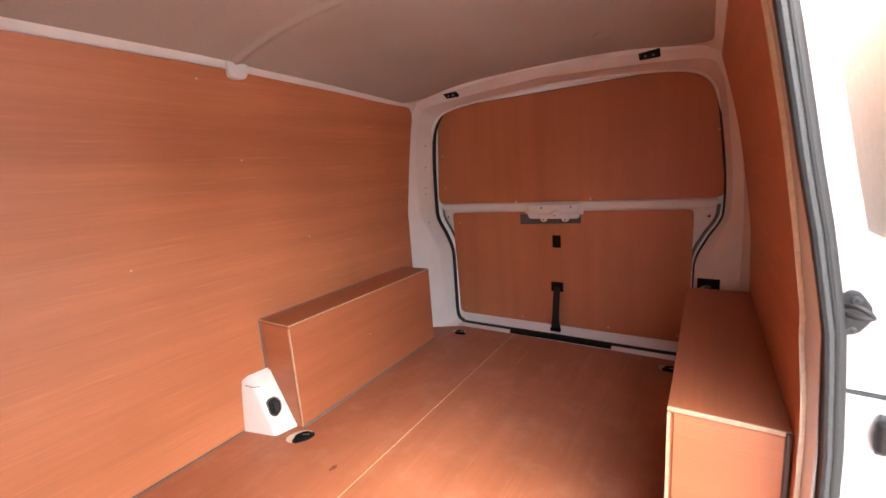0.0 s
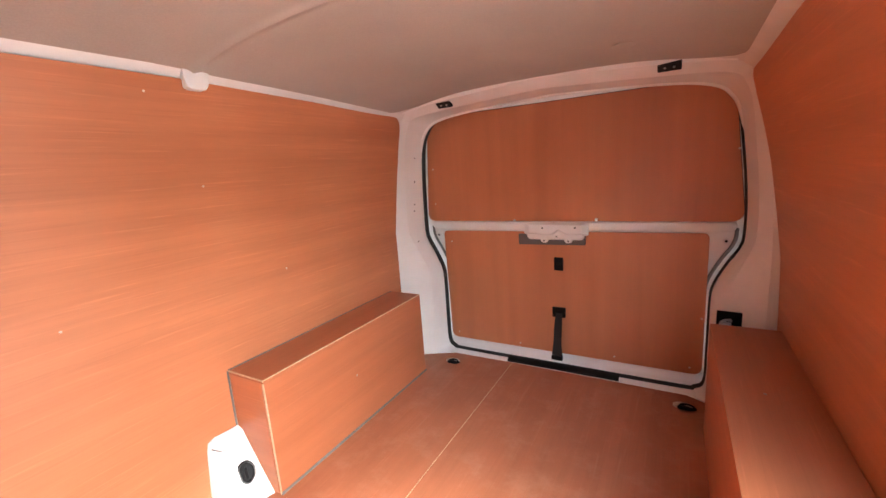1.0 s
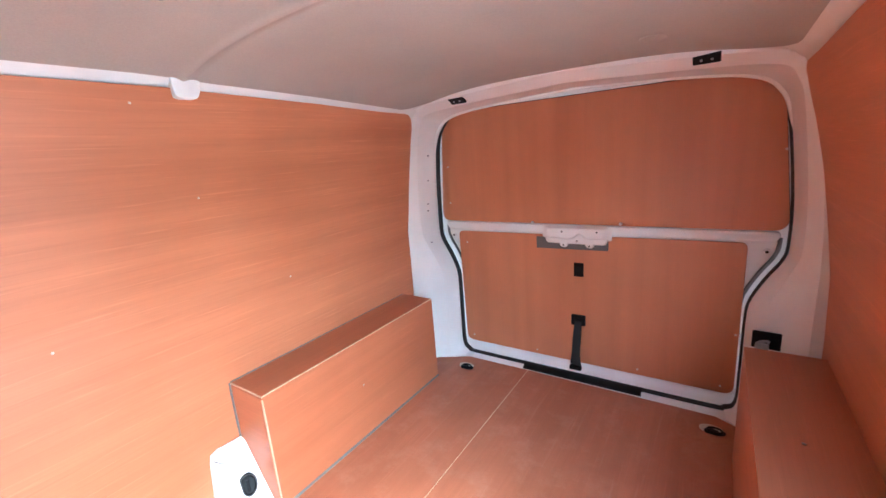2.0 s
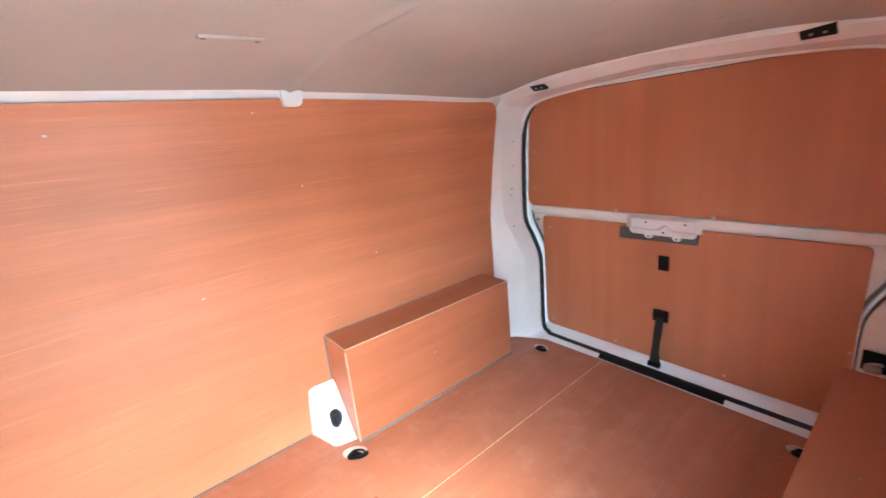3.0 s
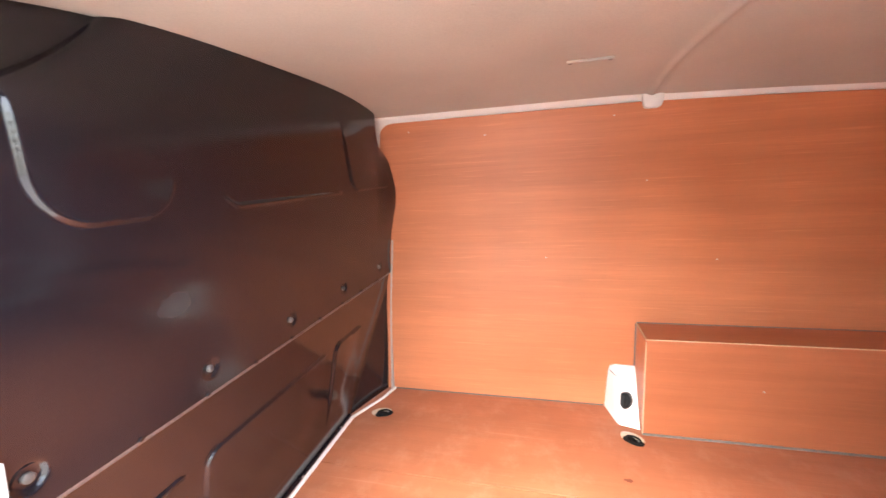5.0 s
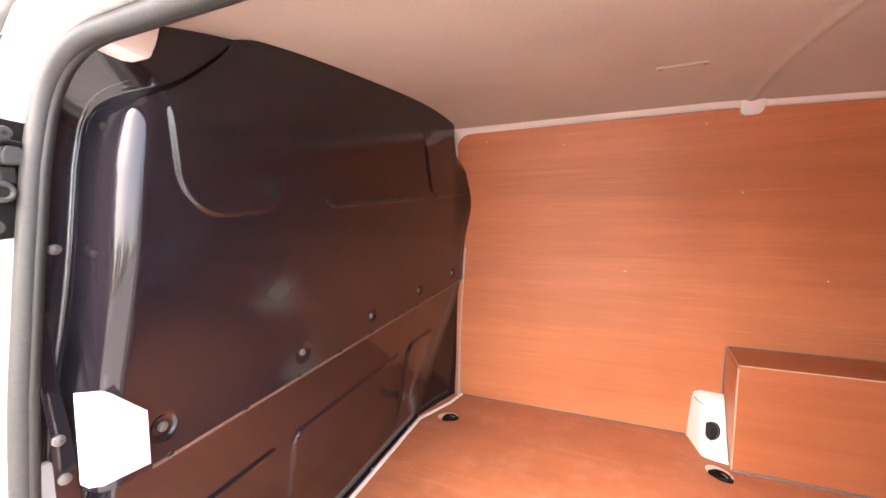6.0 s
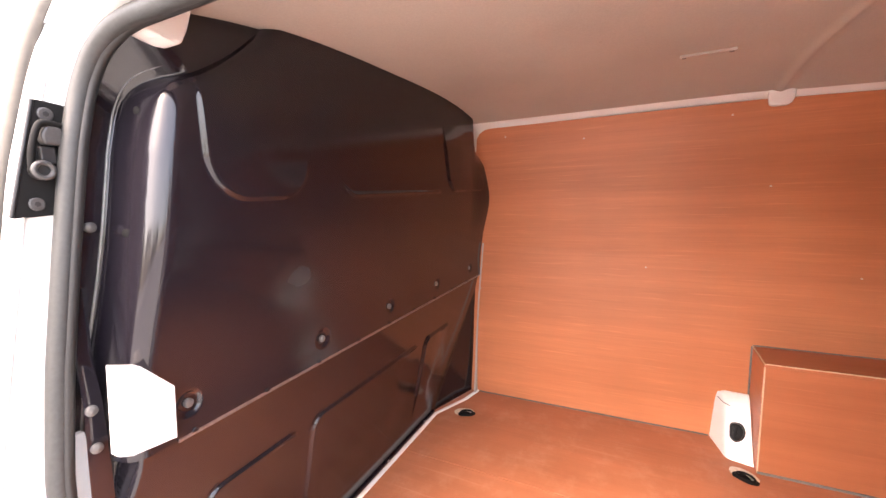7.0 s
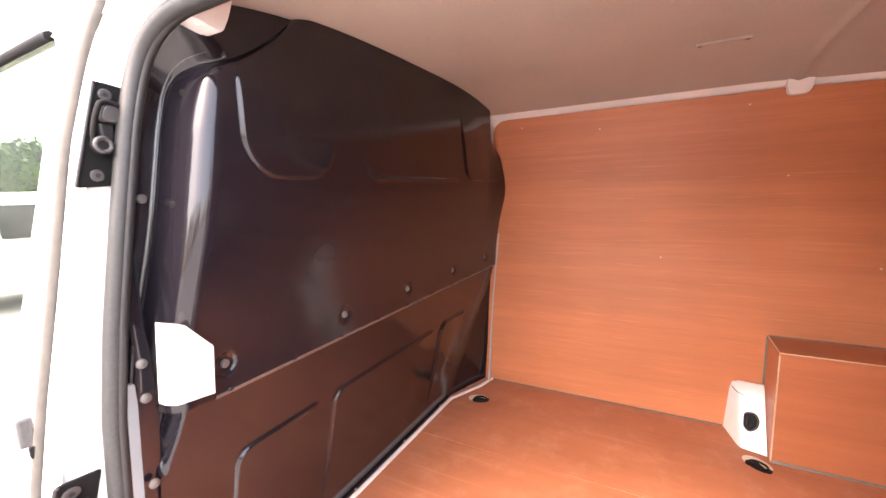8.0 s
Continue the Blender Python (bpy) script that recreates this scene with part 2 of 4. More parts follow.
def tube(points, radius, sides=10, closed=False, flat=1.0, up=(0, 1, 0)):
    """A tube along a line, of one radius or one a point; flat squeezes it along up."""
    bm, rings, n = bmesh.new(), [], len(points)
    for i, p in enumerate(points):
        a = points[(i - 1) % n] if closed or i else p
        b = points[(i + 1) % n] if closed or i < n - 1 else p
        d = (Vector(b) - Vector(a)).normalized()
        s = d.cross(Vector(up))
        s = s.normalized() if s.length > 1e-4 else d.orthogonal().normalized()
        u = s.cross(d).normalized()
        r = radius[i] if isinstance(radius, list) else radius
        rings.append([bm.verts.new(Vector(p) + r * (s * math.cos(2 * math.pi * k / sides) + u * flat * math.sin(2 * math.pi * k / sides))) for k in range(sides)])
    for i in range(n if closed else n - 1):
        r0, r1 = rings[i], rings[(i + 1) % n]
        for k in range(sides):
            bm.faces.new((r0[k], r0[(k + 1) % sides], r1[(k + 1) % sides], r1[k]))
    if not closed:
        bm.faces.new(rings[0][::-1])
        bm.faces.new(rings[-1])
    return bm


def loft(lines):
    """A skin over lines of equal length."""
    bm = bmesh.new()
    vs = [[bm.verts.new(p) for p in line] for line in lines]
    for a, b in zip(vs, vs[1:]):
        for i in range(len(a) - 1):
            bm.faces.new((a[i], a[i + 1], b[i + 1], b[i]))
    return bm


def thicken(bm, depth):
    """Gives a skin its thickness, along its normals."""
    bmesh.ops.recalc_face_normals(bm, faces=bm.faces[:])
    bmesh.ops.solidify(bm, geom=bm.faces[:], thickness=depth)
    return bm


def disc(center, normal, radius, depth, sides=14, dome=0.0):
    """A round head that stands on a surface along its normal."""
    n = Vector(normal).normalized()
    s = n.orthogonal().normalized()
    u = n.cross(s)
    bm, rings = bmesh.new(), []
    for h, r in ((0, 1.0), (depth * 0.7, 1.0), (depth, 0.82)):
        rings.append([bm.verts.new(Vector(center) + n * h + radius * r * (s * math.cos(2 * math.pi * k / sides) + u * math.sin(2 * math.pi * k / sides))) for k in range(sides)])
    for a, b in zip(rings, rings[1:]):
        for k in range(sides):
            bm.faces.new((a[k], a[(k + 1) % sides], b[(k + 1) % sides], b[k]))
    top = bm.verts.new(Vector(center) + n * (depth + dome))
    for k in range(sides):
        bm.faces.new((rings[-1][k], rings[-1][(k + 1) % sides], top))
    bm.faces.new(rings[0][::-1])
    return bm


def table(rows, v):
    """Straight interpolation in rows of (v, value)."""
    return float(np.interp(v, [r[0] for r in rows], [r[1] for r in rows]))


def smoothstep(a, b, v):
    t = min(1, max(0, (v - a) / (b - a)))
    return t * t * (3 - 2 * t)


# ---- the shape of the van ----
WALL = [(-0.02, 0.026), (0.41, 0.043), (0.745, 0.045), (1.02, 0.076), (1.20, 0.098), (1.27, 0.113), (1.33, 0.140)]    # height, inner face of the side lining
WALL_R = [(-0.02, 1.645), (0.45, 1.640), (0.65, 1.632), (0.80, 1.612), (0.97, 1.586), (1.13, 1.556), (1.25, 1.530), (1.33, 1.505)]   # the same on the door side
SIDE = [(-0.10, 1.672), (0.20, 1.672), (0.45, 1.667), (0.65, 1.655), (0.80, 1.635), (0.97, 1.605), (1.13, 1.575), (1.27, 1.54), (1.40, 1.50)]  # height, rubber seal of the side opening
SKIN = [(-0.60, 1.74), (0.0, 1.765), (0.40, 1.760), (0.54, 1.744), (0.70, 1.715), (0.88, 1.678), (1.10, 1.635), (1.29, 1.582), (1.38, 1.545), (1.48, 1.46)]     # height, outer skin


def mx(x):
    return 2 * CX - x


ROOF_DROP = [(1.30, 0), (1.38, 0.003), (1.46, 0.0085), (1.65, 0.0145), (1.85, 0.0225), (2.05, 0.033), (2.20, 0.041), (2.40, 0.050)]    # how far the roof falls behind the bow
SHEET_DROP = [(1.37, 0), (1.465, 0.004), (1.65, 0.010), (1.863, 0.017), (2.05, 0.0265), (2.20, 0.033), (2.40, 0.036)]    # the same for the top of the side sheets


def ceiling_height(x, y):
    u = min(1.0, abs(x - CX) / 0.69)
    z = 1.340 + 0.058 * (1 - u ** 3.2)
    z -= table(ROOF_DROP, y)
    z -= 0.0065 * math.exp(-((y - 1.402) / 0.012) ** 2) - 0.002 * math.exp(-((y - 1.432) / 0.010) ** 2)
    return z


# floor of two plywood sheets
floor = tagged(new("floor"), "red-brown plywood floor of two sheets on the van bed", "floor", kind="structure")
JOINT = 0.605
part("floor_sheet", slab([(0.0, 0.20), (0.13, 0.18), (0.31, 0.11), (JOINT - 0.0015, 0.11), (JOINT - 0.0015, 2.55), (0.27, 2.545), (0.10, 2.455), (0.0, 2.40)], "z", -0.012, 0.0, 0.001), PLY_FLOOR, floor)
part("floor_sheet", slab([(JOINT + 0.0015, 0.11), (1.35, 0.11), (1.53, 0.18), (1.655, 0.20), (1.655, 2.40), (1.56, 2.455), (1.39, 2.545), (JOINT + 0.0015, 2.55)], "z", -0.012, 0.0, 0.001), PLY_FLOOR, floor)
part("joint_strip", box(JOINT - 0.0014, JOINT + 0.0014, 1.20, 2.545, -0.006, 0.0004), PLY_EDGE, floor, "pale open joint between sheets")
part("metal_bed", box(-0.02, 1.70, 0.05, 2.72, -0.05, -0.0125), WHITE, floor, "white painted steel bed")


def right_edge(z):
    """Where the lining behind the side opening begins."""
    return 1.374 + 0.038 * smoothstep(0.50, 0.62, z)


def side_wall(name, label, left, y0, y1):
    """A curved plywood side lining with rounded upper corners."""
    w = tagged(new(name), label, "wall", kind="structure")
    zs = [i * 1.30 / 40 for i in range(38)] + [1.225, 1.25, 1.27, 1.285, 1.297] + ([1.307, 1.312, 1.315] if left else [])
    zs = sorted(zs + [0.735, 0.7425, 0.7475, 0.755])
    top = zs[-1]

    def crease(y, z):
        """The sheet's bend along the waist falls slowly towards the rear."""
        return (0.048 - 0.035 * y) * smoothstep(0.0, 0.6, z) * (1 - smoothstep(0.85, 1.2, z)) if left else 0.0
    lines = []
    for z in zs:
        x = table(WALL if left else WALL_R, z)
        r = 0.07
        cut = r - math.sqrt(max(0, r * r - max(0, z - (top - r)) ** 2))
        front = 0.06 - math.sqrt(max(0, 0.0036 - max(0, z - (top - 0.06)) ** 2))
        a = y0 + 0.11 * smoothstep(1.10, 1.24, z) + front * 1.3 if left else right_edge(z)
        b = y1 + 0.02 * smoothstep(0.85, 1.2, z) - cut
        lines.append([(x, a + (b - a) * k / 24, z + crease(a + (b - a) * k / 24, z) - table(SHEET_DROP, a + (b - a) * k / 24) * smoothstep(1.0, 1.3, z)) for k in range(25)])
    bm = loft(lines)
    bmesh.ops.recalc_face_normals(bm, faces=bm.faces[:])
    if bm.faces[0].normal.x < 0:
        bmesh.ops.reverse_faces(bm, faces=bm.faces[:])
    outer = [[(p[0] + (-0.006 if left else 0.006), p[1], p[2]) for p in line] for line in lines]
    bm.free()
    bm = bmesh.new()
    A = [[bm.verts.new(p) for p in line] for line in lines]
    B = [[bm.verts.new(p) for p in line] for line in outer]
    nr, nc = len(A), len(A[0])
    for i in range(nr - 1):
        for j in range(nc - 1):
            bm.faces.new((A[i][j], A[i][j + 1], A[i + 1][j + 1], A[i + 1][j]))
            bm.faces.new((B[i][j], B[i + 1][j], B[i + 1][j + 1], B[i][j + 1]))
    for j in range(nc - 1):
        bm.faces.new((A[0][j], B[0][j], B[0][j + 1], A[0][j + 1]))
        bm.faces.new((A[-1][j], A[-1][j + 1], B[-1][j + 1], B[-1][j]))
    for i in range(nr - 1):
        bm.faces.new((A[i][0], A[i + 1][0], B[i + 1][0], B[i][0]))
        bm.faces.new((A[i][-1], B[i][-1], B[i + 1][-1], A[i + 1][-1]))
    part("lining_sheet", bm, PLY_WALL, w, smooth=40)
    return w


wall_left = side_wall("wall_left", "red-brown plywood lining curved along the van side", True, 0.20, 2.398)
wall_right = side_wall("wall_right", "red-brown plywood lining behind the side opening", False, 1.31, 2.398)
part("bare_edge", loft([[(table(WALL_R, z) + d, right_edge(z) - 0.0015, z) for z in [i * 0.025 for i in range(52)]] for d in (-0.0005, 0.0075)]), EDGE_LIT, wall_right, "pale bare plywood edge")

# ceiling
def board_corner(y):
    """How far the board's edge draws in at its rounded rear corners."""
    r = 0.11
    d = min(r, max(0, y - (2.38 - r)))
    return r - math.sqrt(r * r - d * d)


xs = [0.125 + (1.41) * i / 60 for i in range(61)]
ys = sorted(set([0.05 + 2.33 * i / 60 for i in range(61)] + [1.405 + 0.06 * i / 24 for i in range(-12, 13)]))
def board_x(x, y):
    return min(max(x, 0.135 + board_corner(y)), 1.515 - 0.024 * smoothstep(1.45, 1.75, y) - board_corner(y))


ceiling = part("ceiling", loft([[(board_x(x, y), y, ceiling_height(board_x(x, y), y)) for x in xs] for y in ys]), LINER, None, smooth=60)
tagged(ceiling, "beige-grey headlining board with a ridge under the roof bow", "ceiling", kind="structure")

for left in (True, False):
    fx = [0.11 + 0.72 * i / 24 for i in range(25)]
    fill = part("roof_corner", loft([[(x if left else mx(x) - 0.01, y, ceiling_height(x, min(y, 2.38)) + 0.006) for x in fx] for y in [2.22 + 0.18 * i / 8 for i in range(9)]]), MATT_WHITE, None, smooth=60)
    tagged(fill, "white painted roof corner beside the headlining", "roof corner", kind="structure")

# roof rails along the ceiling's edges
for left in (True, False):
    prof = [(0.150, 1.347), (0.144, 1.343), (0.131, 1.328), (0.119, 1.312), (0.098, 1.295), (0.075, 1.25)]
    if not left:
        prof = [(1.505, 1.349), (1.511, 1.345), (1.519, 1.328), (1.527, 1.306), (1.545, 1.288), (1.57, 1.25)]
    lines = []
    for k in range(60):
        y = 0.12 + 2.30 * k / 59
        drop = table(ROOF_DROP, y)
        run = prof if left or not 0.15 < y < 1.38 else prof[:4] + [(1.529, 1.312), (1.531, 1.318)]
        if not left and y > 1.42:
            g = smoothstep(1.42, 1.75, y)
            run = [(1.505 - 0.026 * g, 1.349 + 0.002 * g), (1.511 - 0.018 * g, 1.345 + 0.002 * g)] + prof[2:]
        lines.append([(x, y, z - drop) for x, z in run])
    rail = part("roof_rail", loft(lines), MATT_WHITE, None, smooth=50)
    tagged(rail, "white painted steel rail along the ceiling edge", "roof rail", kind="structure")
    bm = slab(rounded([(1.372, 1.318), (1.378, 1.292), (1.392, 1.288), (1.43, 1.288), (1.440, 1.300), (1.444, 1.32), (1.444, 1.358), (1.372, 1.358)], 0.008, 4), "x", 0.09, 0.147, 0.004)
    if not left:
        for v in bm.verts:
            v.co.x = mx(v.co.x)
    part("bow_foot", bm, MATT_WHITE, rail, "white foot of the roof bow", smooth=40)

# rear end: pillars, header and sill round the tailgate
HX = [0.83, 0.30, 0.24, 0.207, 0.203, 0.203, 0.195, 0.155, 0.115, 0.103, 0.107, 0.122, 0.150, 0.22, 0.40, 0.83]
HZ = [0.006, 0.006, 0.016, 0.055, 0.20, 0.40, 0.48, 0.57, 0.64, 0.71, 0.95, 1.13, 1.208, 1.260, 1.288, 1.310]
OX = [0.83, 0.30, 0.22, 0.10, 0.05, 0.05, 0.05, 0.05, 0.05, 0.053, 0.062, 0.080, 0.105, 0.15, 0.40, 0.83]
OY = [2.548, 2.548, 2.535, 2.44, 2.395, 2.395, 2.395, 2.395, 2.395, 2.395, 2.40, 2.41, 2.415, 2.41, 2.375, 2.36]
OZ = [-0.004, -0.004, -0.004, -0.006, 0.20, 0.40, 0.48, 0.57, 0.65, 0.73, 0.95, 1.15, 1.25, 1.30, 1.322, 1.347]
MX = [0.83, 0.30, 0.23, 0.165, 0.165, 0.165, 0.157, 0.128, 0.102, 0.088, 0.090, 0.104, 0.128, 0.180, 0.40, 0.83]
MY = [2.566, 2.566, 2.556, 2.52, 2.52, 2.52, 2.512, 2.490, 2.468, 2.452, 2.452, 2.458, 2.460, 2.452, 2.440, 2.430]
MZ = [0.001, 0.001, 0.006, 0.03, 0.20, 0.40, 0.48, 0.57, 0.645, 0.72, 0.95, 1.14, 1.230, 1.275, 1.294, 1.315]


def far_side(x, z):
    """The other side of the rear end, which is a little narrower at the top."""
    return mx(x) - 0.018 * smoothstep(0.75, 1.15, z) * min(1, max(0, (CX - x) / 0.5))


def ring_line(px, py, pz):
    half = glide(list(zip(px, py, pz)), 6)
    return half + [Vector((far_side(p.x, p.z), p.y, p.z)) for p in half[-2::-1]]


inner = ring_line(HX, [2.59] * 16, HZ)
mid = ring_line(MX, MY, MZ)
outer = ring_line(OX, OY, OZ)
lip = [Vector((CX + (p.x - CX) * 1.0, 2.60, p.z)) for p in inner]
back = [Vector((CX + (p.x - CX) * 1.03, 2.64, 0.65 + (p.z - 0.65) * 1.03)) for p in inner]
far_out = [Vector((CX + (p.x - CX) * 1.10, p.y - 0.01, 0.65 + (p.z - 0.65) * 1.09)) for p in outer]
step = [a.lerp(b, 0.86) + Vector((0, -0.004, 0)) for a, b in zip(mid, inner)]
near_mid = [a.lerp(b, 0.96 if b.x < CX else 0.5) for a, b in zip(outer, mid)]
past_mid = [a.lerp(b, 0.08 if a.x < CX else 0.4) for a, b in zip(mid, inner)]
rear_frame = part("rear_frame", loft([far_out, outer, near_mid, mid, past_mid, step, inner, lip, back]), WHITE, None, smooth=19)
tagged(rear_frame, "white painted rear pillars, header and sill round the tailgate", "door frame", kind="structure")
seal_line = [p + Vector(((CX - p.x) * 0.008 + 0.007 * smoothstep(1.40, 1.46, p.x), 0.012 + 0.016 * smoothstep(1.14, 1.24, p.z), 0.016 * smoothstep(1.14, 1.24, p.z))) for p in inner]
part("aperture_seal", tube(seal_line, 0.0085, 10, flat=1.8, up=(0, 1, 0)), SEAL_BLACK, rear_frame, "black rubber seal", smooth=60)
roll = []
for p in inner:
    if p.z > 0.80:
        sink = 1 - smoothstep(0.98, 1.20, p.z)
        roll.append(p + Vector((math.copysign(0.016 * sink, p.x - CX), -0.003 + 0.010 * sink, 0.003)))
part("rolled_edge", tube(roll, 0.0105, 12), WHITE, rear_frame, "rounded white inner edge of the header", smooth=60)

# ---- outer shell of the van, ground ----
ground = part("ground", slab(rounded([(-400, -400), (400, -400), (400, 400), (-400, 400)], 1, 1), "z", -0.62, -0.60), ASPHALT)
tagged(ground, "pale worn concrete of a parking area", "ground", kind="structure")


def skin_strip(y0, y1, n, z0, z1, left=False, steps=30, inset=0.0):
    lines = []
    for i in range(steps + 1):
        z = z0 + (z1 - z0) * i / steps
        x = table(SKIN, z) - inset
        lines.append([(mx(x) if left else x, y0 + (y1 - y0) * k / n, z) for k in range(n + 1)])
    return loft(lines)


shell = tagged(new("van_shell"), "plain white outer skin of the panel van", "van body", kind="structure")
part("side_skin", thicken(skin_strip(0.06, 2.72, 6, -0.45, 1.46, True), 0.004), WHITE, shell, smooth=40)
part("rear_side_skin", thicken(skin_strip(1.385, 2.72, 4, -0.45, 1.46), 0.004), WHITE, shell, smooth=40)
part("roof_skin", loft([[(x, y, 1.46 + 0.07 * (1 - (abs(x - CX) / 0.65) ** 2.5)) for x in [0.18 + 1.30 * i / 20 for i in range(21)]] for y in (-0.6, 1.0, 2.70)]), WHITE, shell, smooth=60)
part("sill_skin", skin_strip(0.20, 1.40, 2, -0.45, -0.06), WHITE, shell, smooth=40)
part("sill_step", box(1.655, 1.765, 0.20, 1.40, -0.075, -0.055, 0.004), WHITE, shell)

# side opening: jamb faces, header and the grey seal
PILLAR_Y, REAR_Y = 0.215, 1.365


def loop_points(grow):
    """The opening's outline in y and z, with rounded corners, grown outwards."""
    base = rounded([(0.235, -0.02), (1.345, -0.02), (1.345, 1.31), (0.235, 1.31)], 0.13, 14)
    wide = rounded([(0.235 - grow, -0.02 - grow), (1.345 + grow, -0.02 - grow), (1.345 + grow, 1.31 + grow), (0.235 - grow, 1.31 + grow)], 0.13 + grow * 0.7, 14)
    out, n = [], len(base)
    for i in range(n):
        m = max(1, int((base[(i + 1) % n] - base[i]).length / 0.04))
        out += [wide[i].lerp(wide[(i + 1) % n], q / m) for q in range(m)]
    return out + [out[0]]


def seal_x(y, z):
    """The seal stands a little further in along the rear pillar."""
    return table(SIDE, z) - 0.008 * smoothstep(0.55, 0.95, z) * smoothstep(0.8, 1.25, y)


def frame_ring(grow, share):
    """A line round the opening; share 0 lies at the seal, 1 on the outer skin."""
    return [Vector((seal_x(p.x, p.y) * (1 - share) + table(SKIN, p.y) * share, p.x, p.y)) for p in loop_points(grow)]


door_frame = part("door_frame", loft([[p - Vector((0.006, 0, 0)) for p in frame_ring(0.012, 0)], frame_ring(0.014, 0.0), frame_ring(0.020, 0.35), frame_ring(0.024, 0.72), frame_ring(0.030, 0.90), frame_ring(0.042, 0.985), frame_ring(0.072, 1.0)]), WHITE, None, smooth=50)
tagged(door_frame, "white painted pillars and header round the side opening", "door frame", kind="structure")
zs = [-0.02 + 1.32 * i / 40 for i in range(41)]
part("inner_return", loft([[(max(table(SIDE, z) - 0.02, table(WALL_R, z) + 0.009) + d, y, z) for z in zs] for y, d in ((1.338, 0.006), (1.350, 0.0), (1.39, -0.001), (1.43, 0.0))]), WHITE, door_frame, smooth=50)


def side_loop(r_in, zlo, zhi, ya, yb, rad):
    """The seal's closed line: up the pillar, along the header, down and back over the sill."""
    pts = rounded([(ya, zlo), (yb, zlo), (yb, zhi), (ya, zhi)], rad, 14)
    out = []
    n = len(pts)
    for i in range(n):
        a, b = pts[i], pts[(i + 1) % n]
        m = max(1, int((b - a).length / 0.04))
        out += [a.lerp(b, k / m) for k in range(m)]
    return [Vector((seal_x(p.x, p.y) + r_in, p.x, p.y)) for p in out]


opening_seal = thing("opening_seal", "grey rubber seal round the side door opening", "rubber seal")
part("bulb", tube(side_loop(0.008, -0.02, 1.31, 0.235, 1.345, 0.13), 0.0150, 12, True, up=(1, 0, 0)), SEAL_GREY, opening_seal, smooth=60)
part("lip", tube(side_loop(0.0, -0.012, 1.302, 0.245, 1.335, 0.125), 0.008, 10, True, up=(1, 0, 0)), RUBBER, opening_seal, "darker inner lip", smooth=60)
rib_z = [0.20 + 0.0025 * k for k in range(416)]
part("ribbed_lip", tube([Vector((seal_x(1.322, z) - 0.002, 1.322, z)) for z in rib_z], [0.0072 - 0.0007 * (k % 3 == 0) for k in range(416)], 8), SEAL_RIB, opening_seal, "ribbed grey middle lip", smooth=30)
part("groove", tube([Vector((seal_x(1.33, z) + 0.008, 1.33, z)) for z in rib_z[::8]], 0.0042, 8), RUBBER, opening_seal, "dark groove", smooth=60)
tagged(opening_seal, kind="structure")

part("roof_side_skin", skin_strip(-0.9, 2.72, 8, 1.33, 1.47, inset=0.004), WHITE, shell, smooth=40)
part("upper_track", skin_strip(0.335, 2.70, 6, 1.345, 1.40, inset=-0.006), SEAL_GREY, shell, "dark upper door track", smooth=40)
part("pillar_skin", skin_strip(0.14, 0.215, 2, -0.45, 1.47, inset=0.006), WHITE, shell, smooth=40)
part("inner_pillar", slab(rounded([(1.615, 0.0), (1.665, 0.0), (1.634, 0.69), (1.617, 0.69)], 0.004, 2), "y", 0.205, 0.215), WHITE, door_frame, "white lower inner pillar")

# ---- tailgate ----
tailgate = thing("tailgate", "closed white tailgate lined with two red-brown plywood panels", "tailgate", (CX, 2.66, 0))


def tpart(name, bm, mat, parent, label="", smooth=None):
    """A part given in the van's own coordinates, under a thing that stands elsewhere."""
    ob = part(name, bm, mat, parent, label, smooth)
    base = parent
    while base.parent:
        base = base.parent
    if parent is base:
        ob.matrix_parent_inverse = Matrix.Translation(base.location).inverted()
    return ob


gate_outline = [(CX + (p.x - CX) * 1.06, 0.65 + (p.z - 0.65) * 1.06) for p in inner[:-1]]
tpart("inner_shell", slab(gate_outline, "y", 2.656, 2.70), WHITE, tailgate)


def quad_panel(xb0, xb1, xt0, xt1, z0, z1, r):
    return rounded([(xb0, z0), (xb1, z0), (xt1, z1), (xt0, z1)], r, 8)


up_out = quad_panel(0.096, mx(0.102), 0.133, mx(0.139), 0.735, 1.280, [0.05, 0.05, 0.09, 0.09])
arch = [Vector((p[0] if p[0] < CX else p[0] - 0.018 * smoothstep(0.75, 1.15, p[1]), p[1] + (0.036 * (1 - ((p[0] - CX) / 0.7) ** 2) if p[1] > 1.2 else 0))) for p in up_out]
tpart("upper_panel", slab(arch, "y", 2.645, 2.654, 0.001), PLY_GATE, tailgate, "red-brown plywood panel over the window")
tpart("upper_gap", slab([(CX + (p[0] - CX) * 1.004, 0.78 + (p[1] - 0.78) * 1.007 if p[1] > 0.8 else p[1]) for p in arch], "y", 2.6535, 2.6555), RUBBER, tailgate)
low_out = rounded([(0.205, 0.05), (1.446, 0.052), (1.446, 0.686), (0.193, 0.680)], [0.04, 0.04, 0.025, 0.025], 6)
tpart("lower_panel", slab(low_out, "y", 2.645, 2.654, 0.001), PLY_GATE, tailgate, "red-brown plywood panel on the lower half")
